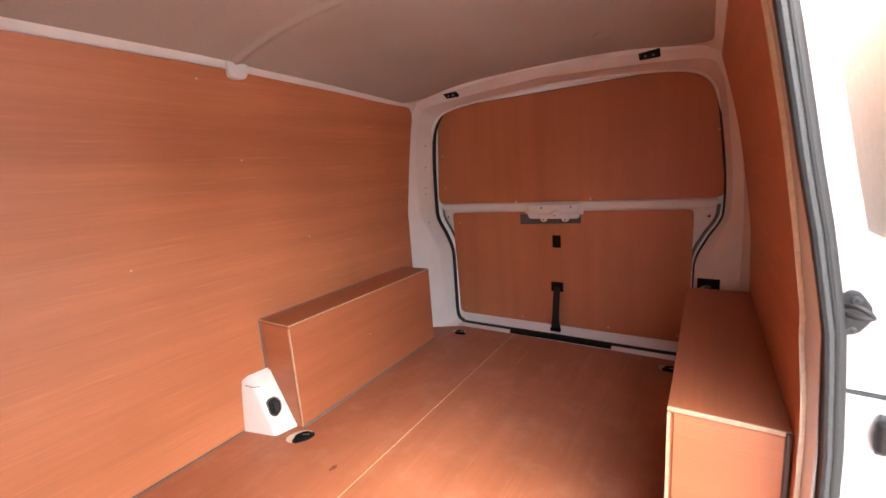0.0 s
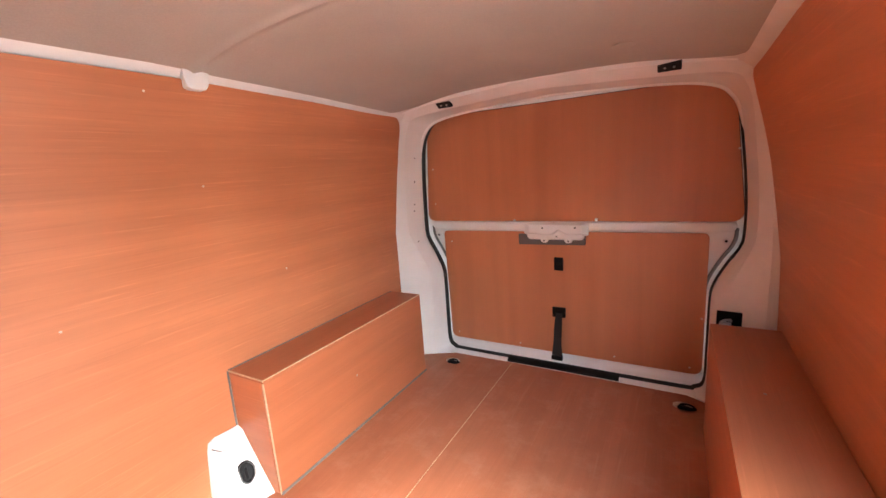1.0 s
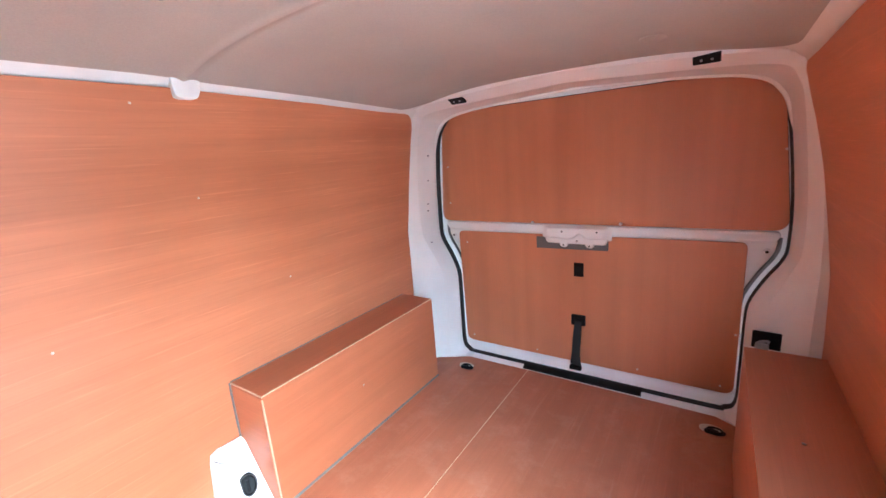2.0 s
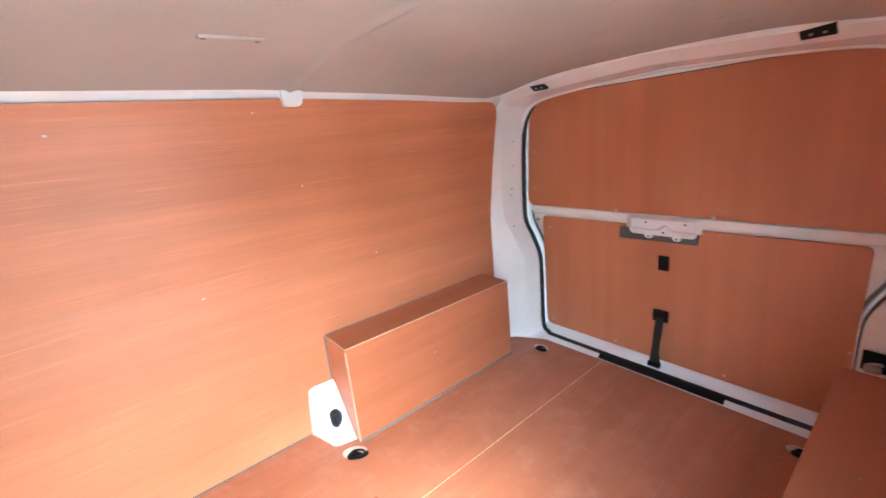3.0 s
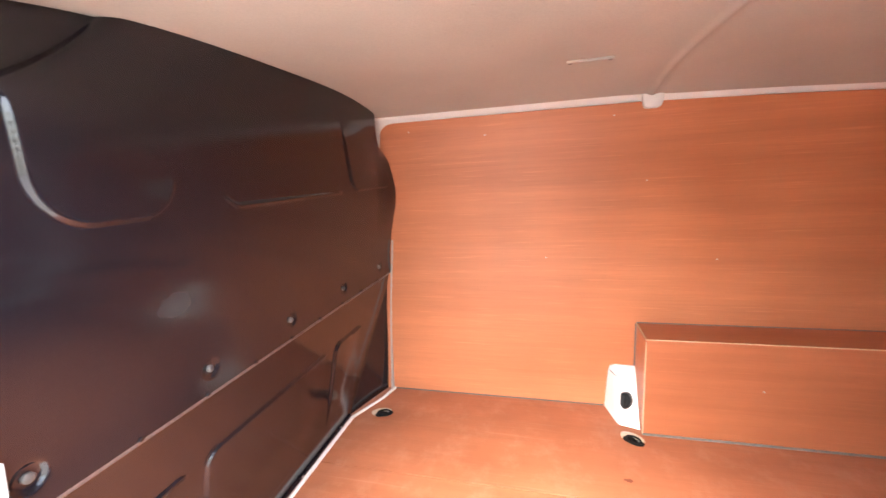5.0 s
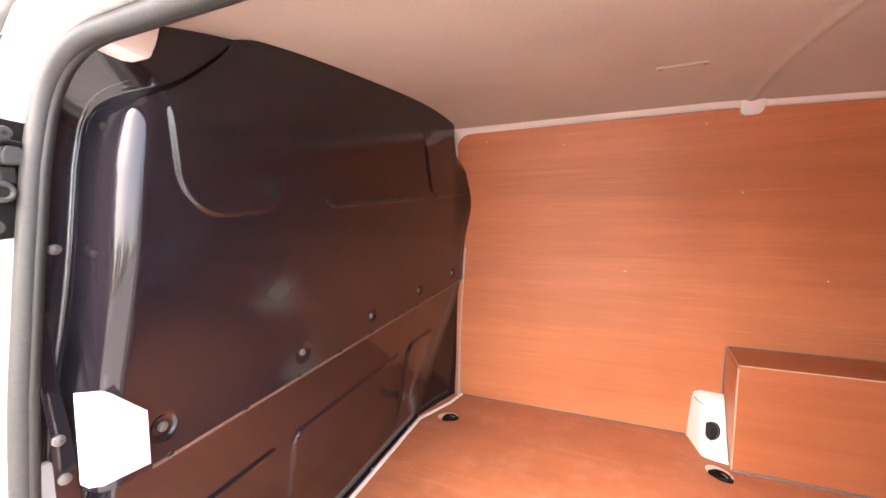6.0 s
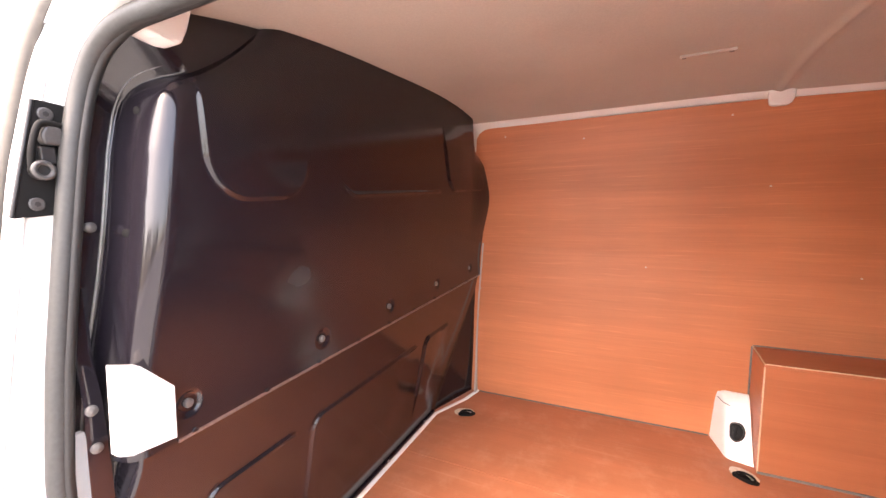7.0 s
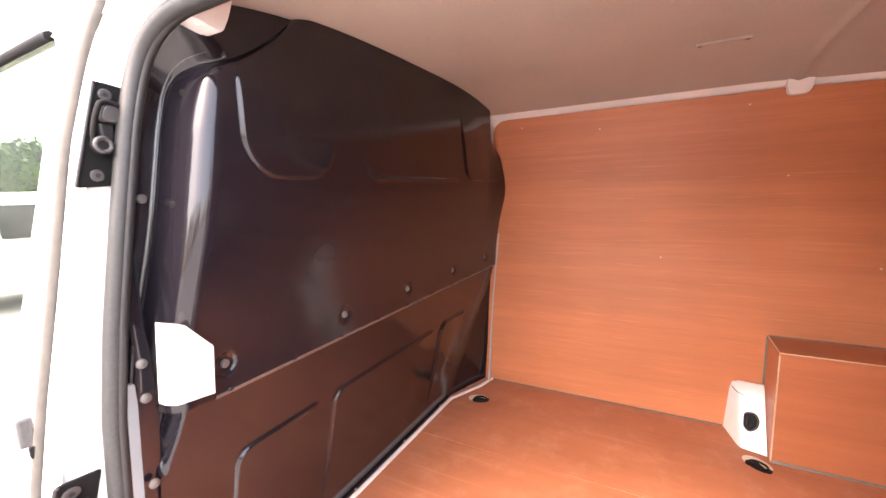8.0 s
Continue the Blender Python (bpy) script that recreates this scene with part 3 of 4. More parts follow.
# raised rib between the panels and round the lower one
tpart("middle_rail", slab(rounded([(0.13, 0.690), (mx(0.13), 0.693), (mx(0.12), 0.732), (0.12, 0.732)], 0.02, 4), "y", 2.640, 2.657, 0.006), WHITE, tailgate, smooth=50)
tpart("bottom_rail", loft([[(x, yy, zz + 0.010 * math.exp(-((abs(x - CX) - 0.18) / 0.05) ** 2) * w) for x in [0.20 + 1.26 * i / 80 for i in range(81)]]
                           for yy, zz, w in ((2.656, 0.052, 0), (2.640, 0.047, 0), (2.636, 0.036, 1), (2.622, 0.022, 1), (2.612, 0.010, 0.3), (2.605, -0.02, 0))]), WHITE, tailgate, smooth=60)
# lock bracket in the middle of the tailgate
tpart("lock_plate", slab(rounded([(0.632, 0.617), (0.958, 0.622), (0.958, 0.672), (0.632, 0.672)], 0.004, 2), "y", 2.636, 2.6445, 0.001), GREY_PLASTIC, tailgate, "grey strip under the lock bracket")


def soft_box(x, z, x0, x1, z0, z1, r, soft):
    """1 inside a rounded rectangle, falling to 0 over a soft edge outside."""
    dx, dz = max(x0 + r - x, x - x1 + r, 0), max(z0 + r - z, z - z1 + r, 0)
    return 1 - smoothstep(0, soft, math.hypot(dx, dz) - r)


def bracket_height(x, z):
    """The stamped bracket: a broad hump, two tabs below and a hollow between them."""
    fold = 0.677 + 0.020 * math.exp(-((x - 0.838) / 0.020) ** 2) - 0.004 * math.exp(-((x - 0.775) / 0.03) ** 2)
    span = smoothstep(0.660, 0.700, x) * (1 - smoothstep(0.938, 0.976, x))
    h = 0.025 * span * smoothstep(fold - 0.012, fold + 0.004, z) * (1 - smoothstep(0.718, 0.733, z))
    h = max(h, 0.010 * soft_box(x, z, 0.684, 0.948, 0.652, 0.715, 0.014, 0.010))
    for tx in (0.765, 0.880):
        h = max(h, 0.011 * soft_box(x, z, tx - 0.016, tx + 0.016, 0.634, 0.70, 0.012, 0.006))
    return h - 0.005 * math.exp(-((x - 0.826) / 0.016) ** 2 - ((z - 0.660) / 0.010) ** 2)


bm = bmesh.new()
gx, gz = [0.655 + 0.335 * i / 134 for i in range(135)], [0.628 + 0.125 * k / 50 for k in range(51)]
gv = {}
for i, x in enumerate(gx):
    for k, z in enumerate(gz):
        gv[i, k] = (x, z, bracket_height(x, z))
verts = {}
for i in range(134):
    for k in range(50):
        cell = [(i, k), (i + 1, k), (i + 1, k + 1), (i, k + 1)]
        if max(gv[c][2] for c in cell) > 0.0008:
            for c in cell:
                if c not in verts:
                    verts[c] = bm.verts.new((gv[c][0], 2.6385 - gv[c][2], gv[c][1]))
            bm.faces.new([verts[c] for c in cell])
tpart("lock_bracket", bm, WHITE, tailgate, "white stamped steel bracket with bolt holes", smooth=60)
groove = [Vector((CX + (p.x - CX) * 0.972, 2.652, 0.66 + (p.z - 0.66) * 0.965)) for p in inner if 0.10 < p.z < 0.72]
for side_run in ([p for p in groove if p.x < CX], [p for p in groove if p.x > CX]):
    tpart("edge_groove", tube(side_run, 0.007, 8, up=(0, 1, 0)), CAULK, tailgate, "grey groove along the edge", smooth=60)
for hx, hz in ((0.761, 0.706), (0.915, 0.708), (0.824, 0.662), (0.765, 0.641), (0.880, 0.641)):
    tpart("bolt_hole", disc((hx, 2.6388 - bracket_height(hx, hz), hz), (0, -1, 0), 0.0042, 0.0012, 12), PLASTIC, tailgate)
for hx, hz in ((0.612, 0.738), (1.005, 0.744)):
    tpart("screw", disc((hx, 2.643, hz), (0, -1, 0), 0.007, 0.006, 12, 0.002), MATT_WHITE, tailgate, "white screw cap")
# lock cylinder cover and pull strap
tpart("lock_cover", slab(rounded([(0.808, 0.490), (0.852, 0.490), (0.852, 0.556), (0.808, 0.556)], 0.004, 3), "y", 2.640, 2.645, 0.001), SATIN_BLACK, tailgate, "small black plastic lock cover")
tpart("lock_hole", disc((0.83, 2.640, 0.525), (0, -1, 0), 0.011, 0.003, 16), MATT_BLACK, tailgate)
tpart("strap_plate", slab(rounded([(0.797, 0.248), (0.862, 0.248), (0.862, 0.300), (0.797, 0.300)], 0.004, 3), "y", 2.634, 2.645, 0.002), SATIN_BLACK, tailgate, "black plastic strap mount")
bm = bmesh.new()
rows_s = []
for k in range(25):
    s = k / 24
    z = 0.272 - 0.225 * s - 0.01 * math.sin(s * 3.1)
    y = 2.632 - 0.012 * math.sin(s * math.pi) - 0.012 * s
    w = 0.017 + 0.016 * s + 0.004 * math.sin(s * 4 - 0.6)
    x = 0.832 - 0.008 * s
    tw = 0.7 * math.sin(s * 2.6)
    rows_s.append([(x - w * math.cos(tw), y + w * math.sin(tw), z), (x, y - 0.003, z), (x + w * math.cos(tw), y - w * math.sin(tw), z)])
tpart("strap", thicken(loft(rows_s), 0.0025), WEB, tailgate, "hanging black webbing pull strap", smooth=60)
tpart("strap_end", box(0.796, 0.852, 2.600, 2.622, 0.028, 0.050, 0.005), SATIN_BLACK, tailgate)
for left in (True, False):
    x = 1.503 if not left else mx(1.503)
    tpart("corner_hole", disc((x, 2.655, 0.655), (0, -1, 0), 0.012, 0.005, 16, 0.002), MATT_WHITE, tailgate)
    tpart("corner_bolt", disc((x, 2.650, 0.655), (0, -1, 0), 0.0055, 0.003, 10), SATIN_BLACK, tailgate)
for x, z in ((0.25, 0.085), (0.62, 0.072), (1.09, 0.078), (1.40, 0.082), (0.24, 0.62), (1.435, 0.315)):
    tpart("screw", disc((x, 2.645, z), (0, -1, 0), 0.0045, 0.002, 10), SCREW, tailgate)
for x, z in ((0.15, 1.02), (1.525, 1.02), (0.152, 0.83)):
    tpart("screw", disc((x, 2.645, z), (0, -1, 0), 0.0045, 0.002, 10), SCREW, tailgate)

# black threshold strip and holes of the rear frame
bm = loft([[(x, yy + 0.004 * (x - 0.575), zz) for x in (0.575, 0.85, 1.12)] for yy, zz in ((2.556, -0.002), (2.557, 0.006), (2.562, 0.009), (2.586, 0.017), (2.592, 0.016), (2.594, 0.0))])
part("threshold_strip", bm, MATT_BLACK, rear_frame, "black rubber threshold strip", smooth=30)
for hx, hy, hz in ((0.110, 2.531, 1.085), (0.101, 2.525, 0.962), (0.0965, 2.515, 0.843), (0.0955, 2.511, 0.808), (0.1075, 2.506, 0.642)):
    part("frame_hole", disc((hx - 0.001, hy, hz), (0.98, -0.12, -0.05), 0.0036, 0.003, 10), PLASTIC, rear_frame)


def roof_clip(x, y, z):
    """A black block with two screws on the sloping header."""
    t = thing("roof_clip", "small black plastic clip with two screws on the white header", "clip", (x, y, z), "clips on the rear header")
    part("block", box(-0.037, 0.037, -0.019, 0.019, -0.012, 0.004, 0.003), MATT_BLACK, t)
    for d in (-0.014, 0.014):
        part("screw", disc((d, -0.002, -0.012), (0, 0, -1), 0.0042, 0.003, 10), STEEL, t)
    t.rotation_euler = (radians(-31), 0, 0)
    return t


roof_clip(0.381, 2.405, 1.315)
roof_clip(1.284, 2.397, 1.320)

# black recess with a catch in the rear pillar beside the wheel box
catch = thing("pillar_catch", "black recess with a steel catch in the white rear pillar", "catch", (1.521, 2.466, 0.358))
bm = box(-0.049, 0.053, -0.004, 0.08, 0.0, 0.063, 0.002)
for v in bm.verts:
    v.co.z -= max(0, v.co.y) * 0.45
part("housing", bm, SATIN_BLACK, catch)
part("catch_hook", box(-0.040, -0.002, -0.026, -0.010, 0.002, 0.026, 0.006), STEEL, catch, "bright steel hook")
part("catch_arm", tube(glide([(-0.036, -0.020, 0.022), (-0.024, -0.026, 0.034), (-0.010, -0.022, 0.036), (-0.004, -0.012, 0.030)], 6), 0.005, 8), STEEL, catch, smooth=60)
catch.rotation_euler = (0, 0, radians(-4))


# ---- wheel boxes ----
def wheel_box(left):
    """A plywood box over a wheel arch: top, long side and end with bare edges."""
    t = thing("wheel_box", "red-brown plywood box over the wheel arch with pale bare edges", "box", (0.22 if left else 1.441, 1.40 if left else 1.412, 0), "wheel arch boxes")
    s = 1 if left else -1
    L, H, W = 0.907, 0.413 if left else 0.42, 0.19 if left else 0.1985

    def put(name, b, mat, label=""):
        if not left:
            for v in b.verts:
                v.co.x = -v.co.x
        part(name, b, mat, t, label)
    put("side_panel", box(-0.011, 0.0, 0.0034, L, 0.001, H - 0.0115, 0.0008), PLY_BOX)
    put("top_panel", box(-W, 0.0, 0.0, L, H - 0.011, H, 0.0008), PLY_BOX)
    put("end_panel", box(-W, -0.0115, 0.0, 0.011, 0.001, H - 0.0115, 0.0008), PLY_END)
    e = 0.0055 if not left else 0.0034
    if left:
        put("edge_strip", box(-e, 0.0010, 0.004, L, H - 0.0026, H + 0.0010, 0.0006), PLY_EDGE, "pale bare plywood edge")
    put("edge_strip", box(-W, 0.001, -0.0012, 0.003, H - (0.008 if not left else 0.004), H + 0.001, 0.0008), PLY_EDGE, "pale bare plywood edge")
    put("edge_strip", box(-e, 0.001, -0.0014, 0.003, 0.001, H - 0.012, 0.0008), PLY_EDGE, "pale bare plywood edge")
    if left:
        put("sealant", tube([(-W + 0.012, 0.0, H + 0.001), (-W + 0.010, L, H + 0.001)], 0.004, 8), CAULK, "grey sealant bead")
        put("sealant", tube([(-W + 0.010, -0.002, 0.20), (-W + 0.012, -0.002, H)], 0.004, 8), CAULK, "grey sealant bead")
        put("sealant", tube([(0.001, 0.0, 0.002), (0.001, L, 0.002)], 0.0055, 8), CAULK, "grey sealant bead")
        put("screw", disc((0.0, 0.41, 0.225), (1, 0, 0), 0.004, 0.0015, 10), STEEL)
    else:
        put("sealant", tube([(-W + 0.004, -0.002, 0.0), (-W + 0.006, -0.002, H)], 0.005, 6), GREY_PLASTIC, "dark gap beside the wall")
        put("screw", disc((-0.09, 0.45, H), (0, 0, 1), 0.004, 0.0015, 10), STEEL)
    return t


wheel_box(True)
wheel_box(False)
part("sealant", tube([(0.0285, 0.26, 0.002), (0.0285, 1.275, 0.002)], 0.0035, 6), GREY_PLASTIC, wall_left, "grey sealant bead along the floor")


def wall_screw(y, z):
    x = table(WALL, z)
    part("screw", disc((x, y, z), (1, 0, 0), 0.0034, 0.0014, 10), SCREW, wall_left)


for y, z in ((1.411, 1.022), (1.687, 0.695), (1.023, 0.703), (1.70, 1.235), (0.78, 1.24), (2.30, 0.73), (0.45, 1.275), (1.28, 1.275)):
    wall_screw(y, z)

# ---- white moulding at the foot of the wheel box ----
cover = thing("wheel_arch_moulding", "white painted wheel arch foot with a black vent plug", "moulding", (0.06, 1.34, 0))
ring_a = [(0.022, 1.277), (0.168, 1.315), (0.19, 1.398), (0.022, 1.398)]
ring_b = [(0.030, 1.288), (0.075, 1.318), (0.085, 1.398), (0.030, 1.398)]
ring_c = [(0.030, 1.292), (0.060, 1.322), (0.068, 1.398), (0.030, 1.398)]
layers = []
for rg, z in ((ring_a, 0.0), ([tuple(Vector(a).lerp(Vector(b), 0.50)) for a, b in zip(ring_a, ring_b)], 0.085), (ring_b, 0.175), (ring_c, 0.205), ([(0.032, 1.31), (0.040, 1.335), (0.045, 1.398), (0.032, 1.398)], 0.214)):
    pr = rounded(rg, [0.004, 0.018, 0.003, 0.003], 4)
    layers.append([Vector((p.x, p.y, z)) for p in pr] + [Vector((pr[0].x, pr[0].y, z))])
bm = loft(layers)
bmesh.ops.remove_doubles(bm, verts=bm.verts[:], dist=1e-5)
tpart("body", bm, WHITE, cover, smooth=45)
pn = Vector((0.84, -0.33, 0.43)).normalized()
pc = Vector((0.1205, 1.352, 0.088))
pt = pn.cross(Vector((0, 0, 1))).normalized()
pu = pt.cross(pn).normalized()
if pu.z < 0:
    pu = -pu


D_SHAPE = rounded([(0.018, 0.030), (-0.008, 0.040), (-0.023, 0.014), (-0.020, -0.020), (-0.002, -0.040), (0.014, -0.026)], 0.016, 5)


def ring_of(scale, h):
    return [pc + pt * p.x * scale * 1.3 + pu * p.y * scale + pn * h for p in D_SHAPE]


plug = loft([r + [r[0]] for r in (ring_of(1.0, -0.004), ring_of(1.0, 0.013), ring_of(0.93, 0.017), ring_of(0.82, 0.016), ring_of(0.72, 0.012), ring_of(0.35, 0.0105), ring_of(0.02, 0.0105))])
tpart("vent_plug", plug, SATIN_BLACK, cover, "glossy black plastic vent plug with a raised rim", 40)
# Grey line along the black rim paints its highlight.
tpart("plug_highlight", tube(ring_of(0.88, 0.0165), 0.0014, 6, True), GREY_PLASTIC, cover, "grey line that paints the rim's highlight", 60)
tpart("plug_tongue", tube([pc + pu * 0.016 + pn * 0.010, pc - pu * 0.020 + pn * 0.011], 0.005, 8), SATIN_BLACK, cover, "", 60)
# Grey line paints the shade of the fold on the white moulding.
tpart("crease", tube([(0.052, 1.296, 0.190), (0.070, 1.312, 0.178), (0.082, 1.335, 0.172)], 0.0016, 6), GREY_PLASTIC, cover)


# ---- lashing rings let into the floor ----
def lashing_ring(x, y, turn, scale=1.0):
    """An oval cut-out whose pale well holds a black fold-down ring on a two-lobed base."""
    t = thing("lashing_ring", "black fold-down lashing ring in a pale oval cut-out of the floor", "lashing ring", (x, y, 0.0), "lashing rings in the floor")
    turns = [2 * math.pi * k / 28 for k in range(28)]
    rim = loft([[(a * math.cos(q) * (1 + 0.03 * math.sin(3 * q + x)), b * math.sin(q), h) for q in turns + [0.0]] for a, b, h in ((0.047, 0.032, -0.003), (0.047, 0.032, 0.0018), (0.044, 0.029, 0.0022), (0.041, 0.026, 0.0012), (0.002, 0.001, 0.0010))])
    part("rim", rim, RIM, t, "pale bare cut edge and well", 40)
    kidney = rounded([(-0.028, -0.024), (-0.018, -0.038), (0.030, -0.040), (0.057, -0.022), (0.052, 0.000), (0.022, -0.008), (0.001, 0.004), (-0.022, -0.006)], 0.014, 4)
    part("base", slab(kidney, "z", 0.0005, 0.006, 0.002), SATIN_BLACK, t, "black two-lobed base", 50)
    ring = [Vector((0.028 * math.cos(q) + 0.014, 0.016 * math.sin(q) - 0.016, 0.0085 + 0.002 * math.sin(q))) for q in turns]
    part("ring", tube(ring, 0.0042, 8, True, up=(0, 0, 1)), SATIN_BLACK, t, "black steel ring", smooth=60)
    for d in (-0.014, 0.032):
        part("bolt", disc((d, -0.010, 0.005), (0, 0, 1), 0.0055, 0.004, 10), STEEL, t)
    t.rotation_euler = (0, 0, radians(turn))
    t.scale = (scale, scale, 1)
    return t


lashing_ring(0.303, 2.452, 0, 0.85)
lashing_ring(1.378, 2.452, 0, 0.85)
lashing_ring(0.252, 1.356, 55)
lashing_ring(0.247, 0.265, 108)

# ---- bulkhead ----
bulkhead = thing("bulkhead", "dark grey coated steel bulkhead with stamped panels and bolts", "bulkhead", (CX, 0.2, 0))
SEAM = 0.632
BOLTS = (0.18, 0.519, 0.849, 1.154, 1.494)


def stamped(x, z, x0, x1, z0, z1, r, soft, fade_top=None):
    """0 outside a rounded rectangle, 1 inside, with a soft edge."""
    dx, dz = max(x0 + r - x, x - x1 + r, 0), max(z0 + r - z, z - z1 + r, 0)
    d = math.hypot(dx, dz) - r
    if dx == 0 and dz == 0:
        d = -min(x - x0, x1 - x, z - z0, z1 - z)
        d = min(d, -1e-4)
    return 1 - smoothstep(-soft, 0, d)


def edge_line(z):
    """Where the bulkhead's upper panel turns back beside the door pillar."""
    return table(SIDE, z) - 0.068


def edge_gap(x, z):
    """How far a point lies past the raised panel's rounded shoulder, below zero on the panel."""
    a, b, k = x - edge_line(z), (z - 1.258 - 0.52 * (1.432 - x) - 1.5 * max(0, 1.432 - x) ** 2) * 0.887, 0.02
    h = max(k - abs(a - b), 0) / k
    return max(a, b) + h * h * k / 4, 0.105 - 0.078 * smoothstep(-0.05, 0.06, b - a)


def corner_drop(s, most):
    """A rounded corner, a steep side and a flange with a raised line."""
    r, a = 0.036, s + 0.029
    if a <= 0:
        return 0.0
    if a < 0.0324:
        return r - math.sqrt(r * r - a * a)
    d = 0.0203 + (a - 0.0324) * 5.0
    return min(d, most)


def upper_face(x, z):
    y = 0.287 + 0.042 * smoothstep(0.66, 1.02, z)
    y -= corner_drop(*edge_gap(x, z))
    y -= 0.085 * (1 - smoothstep(0.05, 0.20, x)) * smoothstep(1.14, 1.30, z)
    y += 0.026 * (1 - smoothstep(0.05, 0.24, x)) * math.exp(-((z - 1.03) / 0.13) ** 2)
    for x0, x1, r in ((1.195, 1.442, 0.085), (0.12, 0.462, 0.05)):
        lean = 0.20 * (z - 1.076) if x1 < 0.5 else 0.0
        fade = 1 - smoothstep(1.042, 1.13, z) * (1 - smoothstep(x0, min(x0 + 0.26, x1 - 0.05), x))
        y += 0.0075 * stamped(x - lean, z, x0, x1, 1.043, 1.40, r, 0.006) * (1 - smoothstep(1.20, 1.30, z)) * fade
    curl = 0.035 * smoothstep(1.02, 1.10, x) ** 2
    y += 0.0062 * math.exp(-((z - 1.047 - curl) / 0.0050) ** 2) * smoothstep(0.53, 0.56, x) * (1 - smoothstep(1.05, 1.095, x))
    for bx in BOLTS:
        d = math.hypot(x - bx, z - 0.69)
        y -= 0.006 * (1 - smoothstep(0.016, 0.026, d))
    return y


def lower_face(x, z):
    y = 0.130 + 0.150 * z / SEAM - 0.004
    x0 = 1.572 + 0.026 * (1 - smoothstep(0.51, 0.63, z))
    y -= 0.05 * smoothstep(x0, x0 + 0.012, x) * smoothstep(0.50, 0.60, z)
    for x0, x1, wide in ((1.20, 1.465, 0.16), (0.585, 1.165, 0.20), (0.30, 0.54, 0.18)):
        low = 1 - smoothstep(0.448, 0.468, z)
        y += 0.009 * stamped(x, z, x0, x1, 0.08, 0.470, 0.045, 0.008) * smoothstep(0.06, 0.27, z) * (1 - low * (1 - smoothstep(x0, x0 + wide, x)))
    y += 0.34 * max(0.0, 0.30 - 0.46 * z - x)
    return y


def face_grid(f, x0, x1, z0, z1, nx, nz):
    """A fine skin over f, between the line x0 and the curve x1."""
    vs, fs = [], []
    for k in range(nz + 1):
        z = z0 + (z1 - z0) * k / nz
        b = x1(z)
        vs += [(x, f(x, z), z) for x in [x0 + (b - x0) * i / nx for i in range(nx + 1)]]
    for k in range(nz):
        for i in range(nx):
            a = k * (nx + 1) + i
            fs.append((a + 1, a, a + nx + 1, a + nx + 2))
    return vs, fs


def steel_face(name, grid):
    me = bpy.data.meshes.new(name)
    me.from_pydata(grid[0], [], grid[1])
    me.materials.append(DARK_STEEL)
    me.shade_smooth()
    ob = new(name, me)
    ob.parent = bulkhead
    ob.matrix_parent_inverse = Matrix.Translation(bulkhead.location).inverted()
    return ob


steel_face("upper_panel", face_grid(upper_face, 0.035, lambda z: table(SIDE, z) - 0.010, SEAM, 1.42, 560, 260))
steel_face("lower_panel", face_grid(lower_face, 0.035, lambda z: 1.612, 0.004, SEAM + 0.012, 520, 200))
tpart("seam_lip", tube([Vector((x, upper_face(x, SEAM + 0.001) + 0.0005, SEAM)) for x in [0.06 + 1.46 * i / 120 for i in range(121)]], 0.0036, 6), EDGE_STEEL, bulkhead, "pinkish seam edge", smooth=60)


def bead_point(angle):
    """The raised bead's place on the flange, seen from the middle of the shoulder's bend."""
    lo, hi = 0.0, 0.6
    for _ in range(30):
        d = (lo + hi) / 2
        inside = edge_gap(1.36 + d * math.cos(angle), 1.12 + d * math.sin(angle))[0] < 0.026
        lo, hi = (d, hi) if inside else (lo, d)
    x, z = 1.36 + lo * math.cos(angle), 1.12 + lo * math.sin(angle)
    return Vector((x, upper_face(x, z) + 0.001, z))


bead = [bead_point(radians(-64 + 118 * i / 70)) for i in range(71)]
# Raised bead; its bright line comes from a lighter colour, thinning upwards.
tpart("flange_bead", tube(bead, [0.0022 * (1 - 0.9 * max(0.0, (i - 46) / 24)) for i in range(71)], 8, up=(1, 0, 0)), GLINT_EDGE, bulkhead, "raised bead with its glint put into the colour", smooth=60)
for bx in BOLTS:
    y = upper_face(bx, 0.69)
    tpart("bolt", disc((bx, y, 0.69), (0, 1, 0), 0.0085, 0.007, 12, 0.002), BOLT, bulkhead)
for i in range(9):
    bx = 0.22 + 1.27 * i / 8
    tpart("rivet", disc((bx, upper_face(bx, SEAM + 0.006), SEAM + 0.004), (0, 1, 0), 0.0055, 0.003, 10), DARK_STEEL, bulkhead)
# dark flange strip beside the lower panel
def flange_y(z):
    return min(0.25, 0.130 + 0.237 * z) if z < 0.74 else 0.25 - 0.036 * smoothstep(0.74, 0.90, z)


flange_rows = [(0.0, 1.603, 1.636), (0.40, 1.603, 1.636), (0.65, 1.603, 1.632), (0.742, 1.602, 1.626), (0.82, 1.598, 1.620), (0.92, 1.585, 1.600)]
tpart("side_flange", loft([[(a, flange_y(z), z), ((a + b) / 2, flange_y(z) + 0.002, z), (b, flange_y(z), z)] for z, a, b in flange_rows]), DARK_STEEL, bulkhead, smooth=50)
for bx, by, bz in ((1.572, upper_face(1.572, 1.012), 1.012), (1.618, 0.2505, 0.734), (1.619, 0.2505, 0.672), (1.624, 0.2485, 0.513), (1.500, upper_face(1.500, 1.308), 1.308)):
    tpart("bolt", disc((bx, by, bz), (0.1, 1, 0), 0.0085, 0.006, 12, 0.002), BOLT, bulkhead)
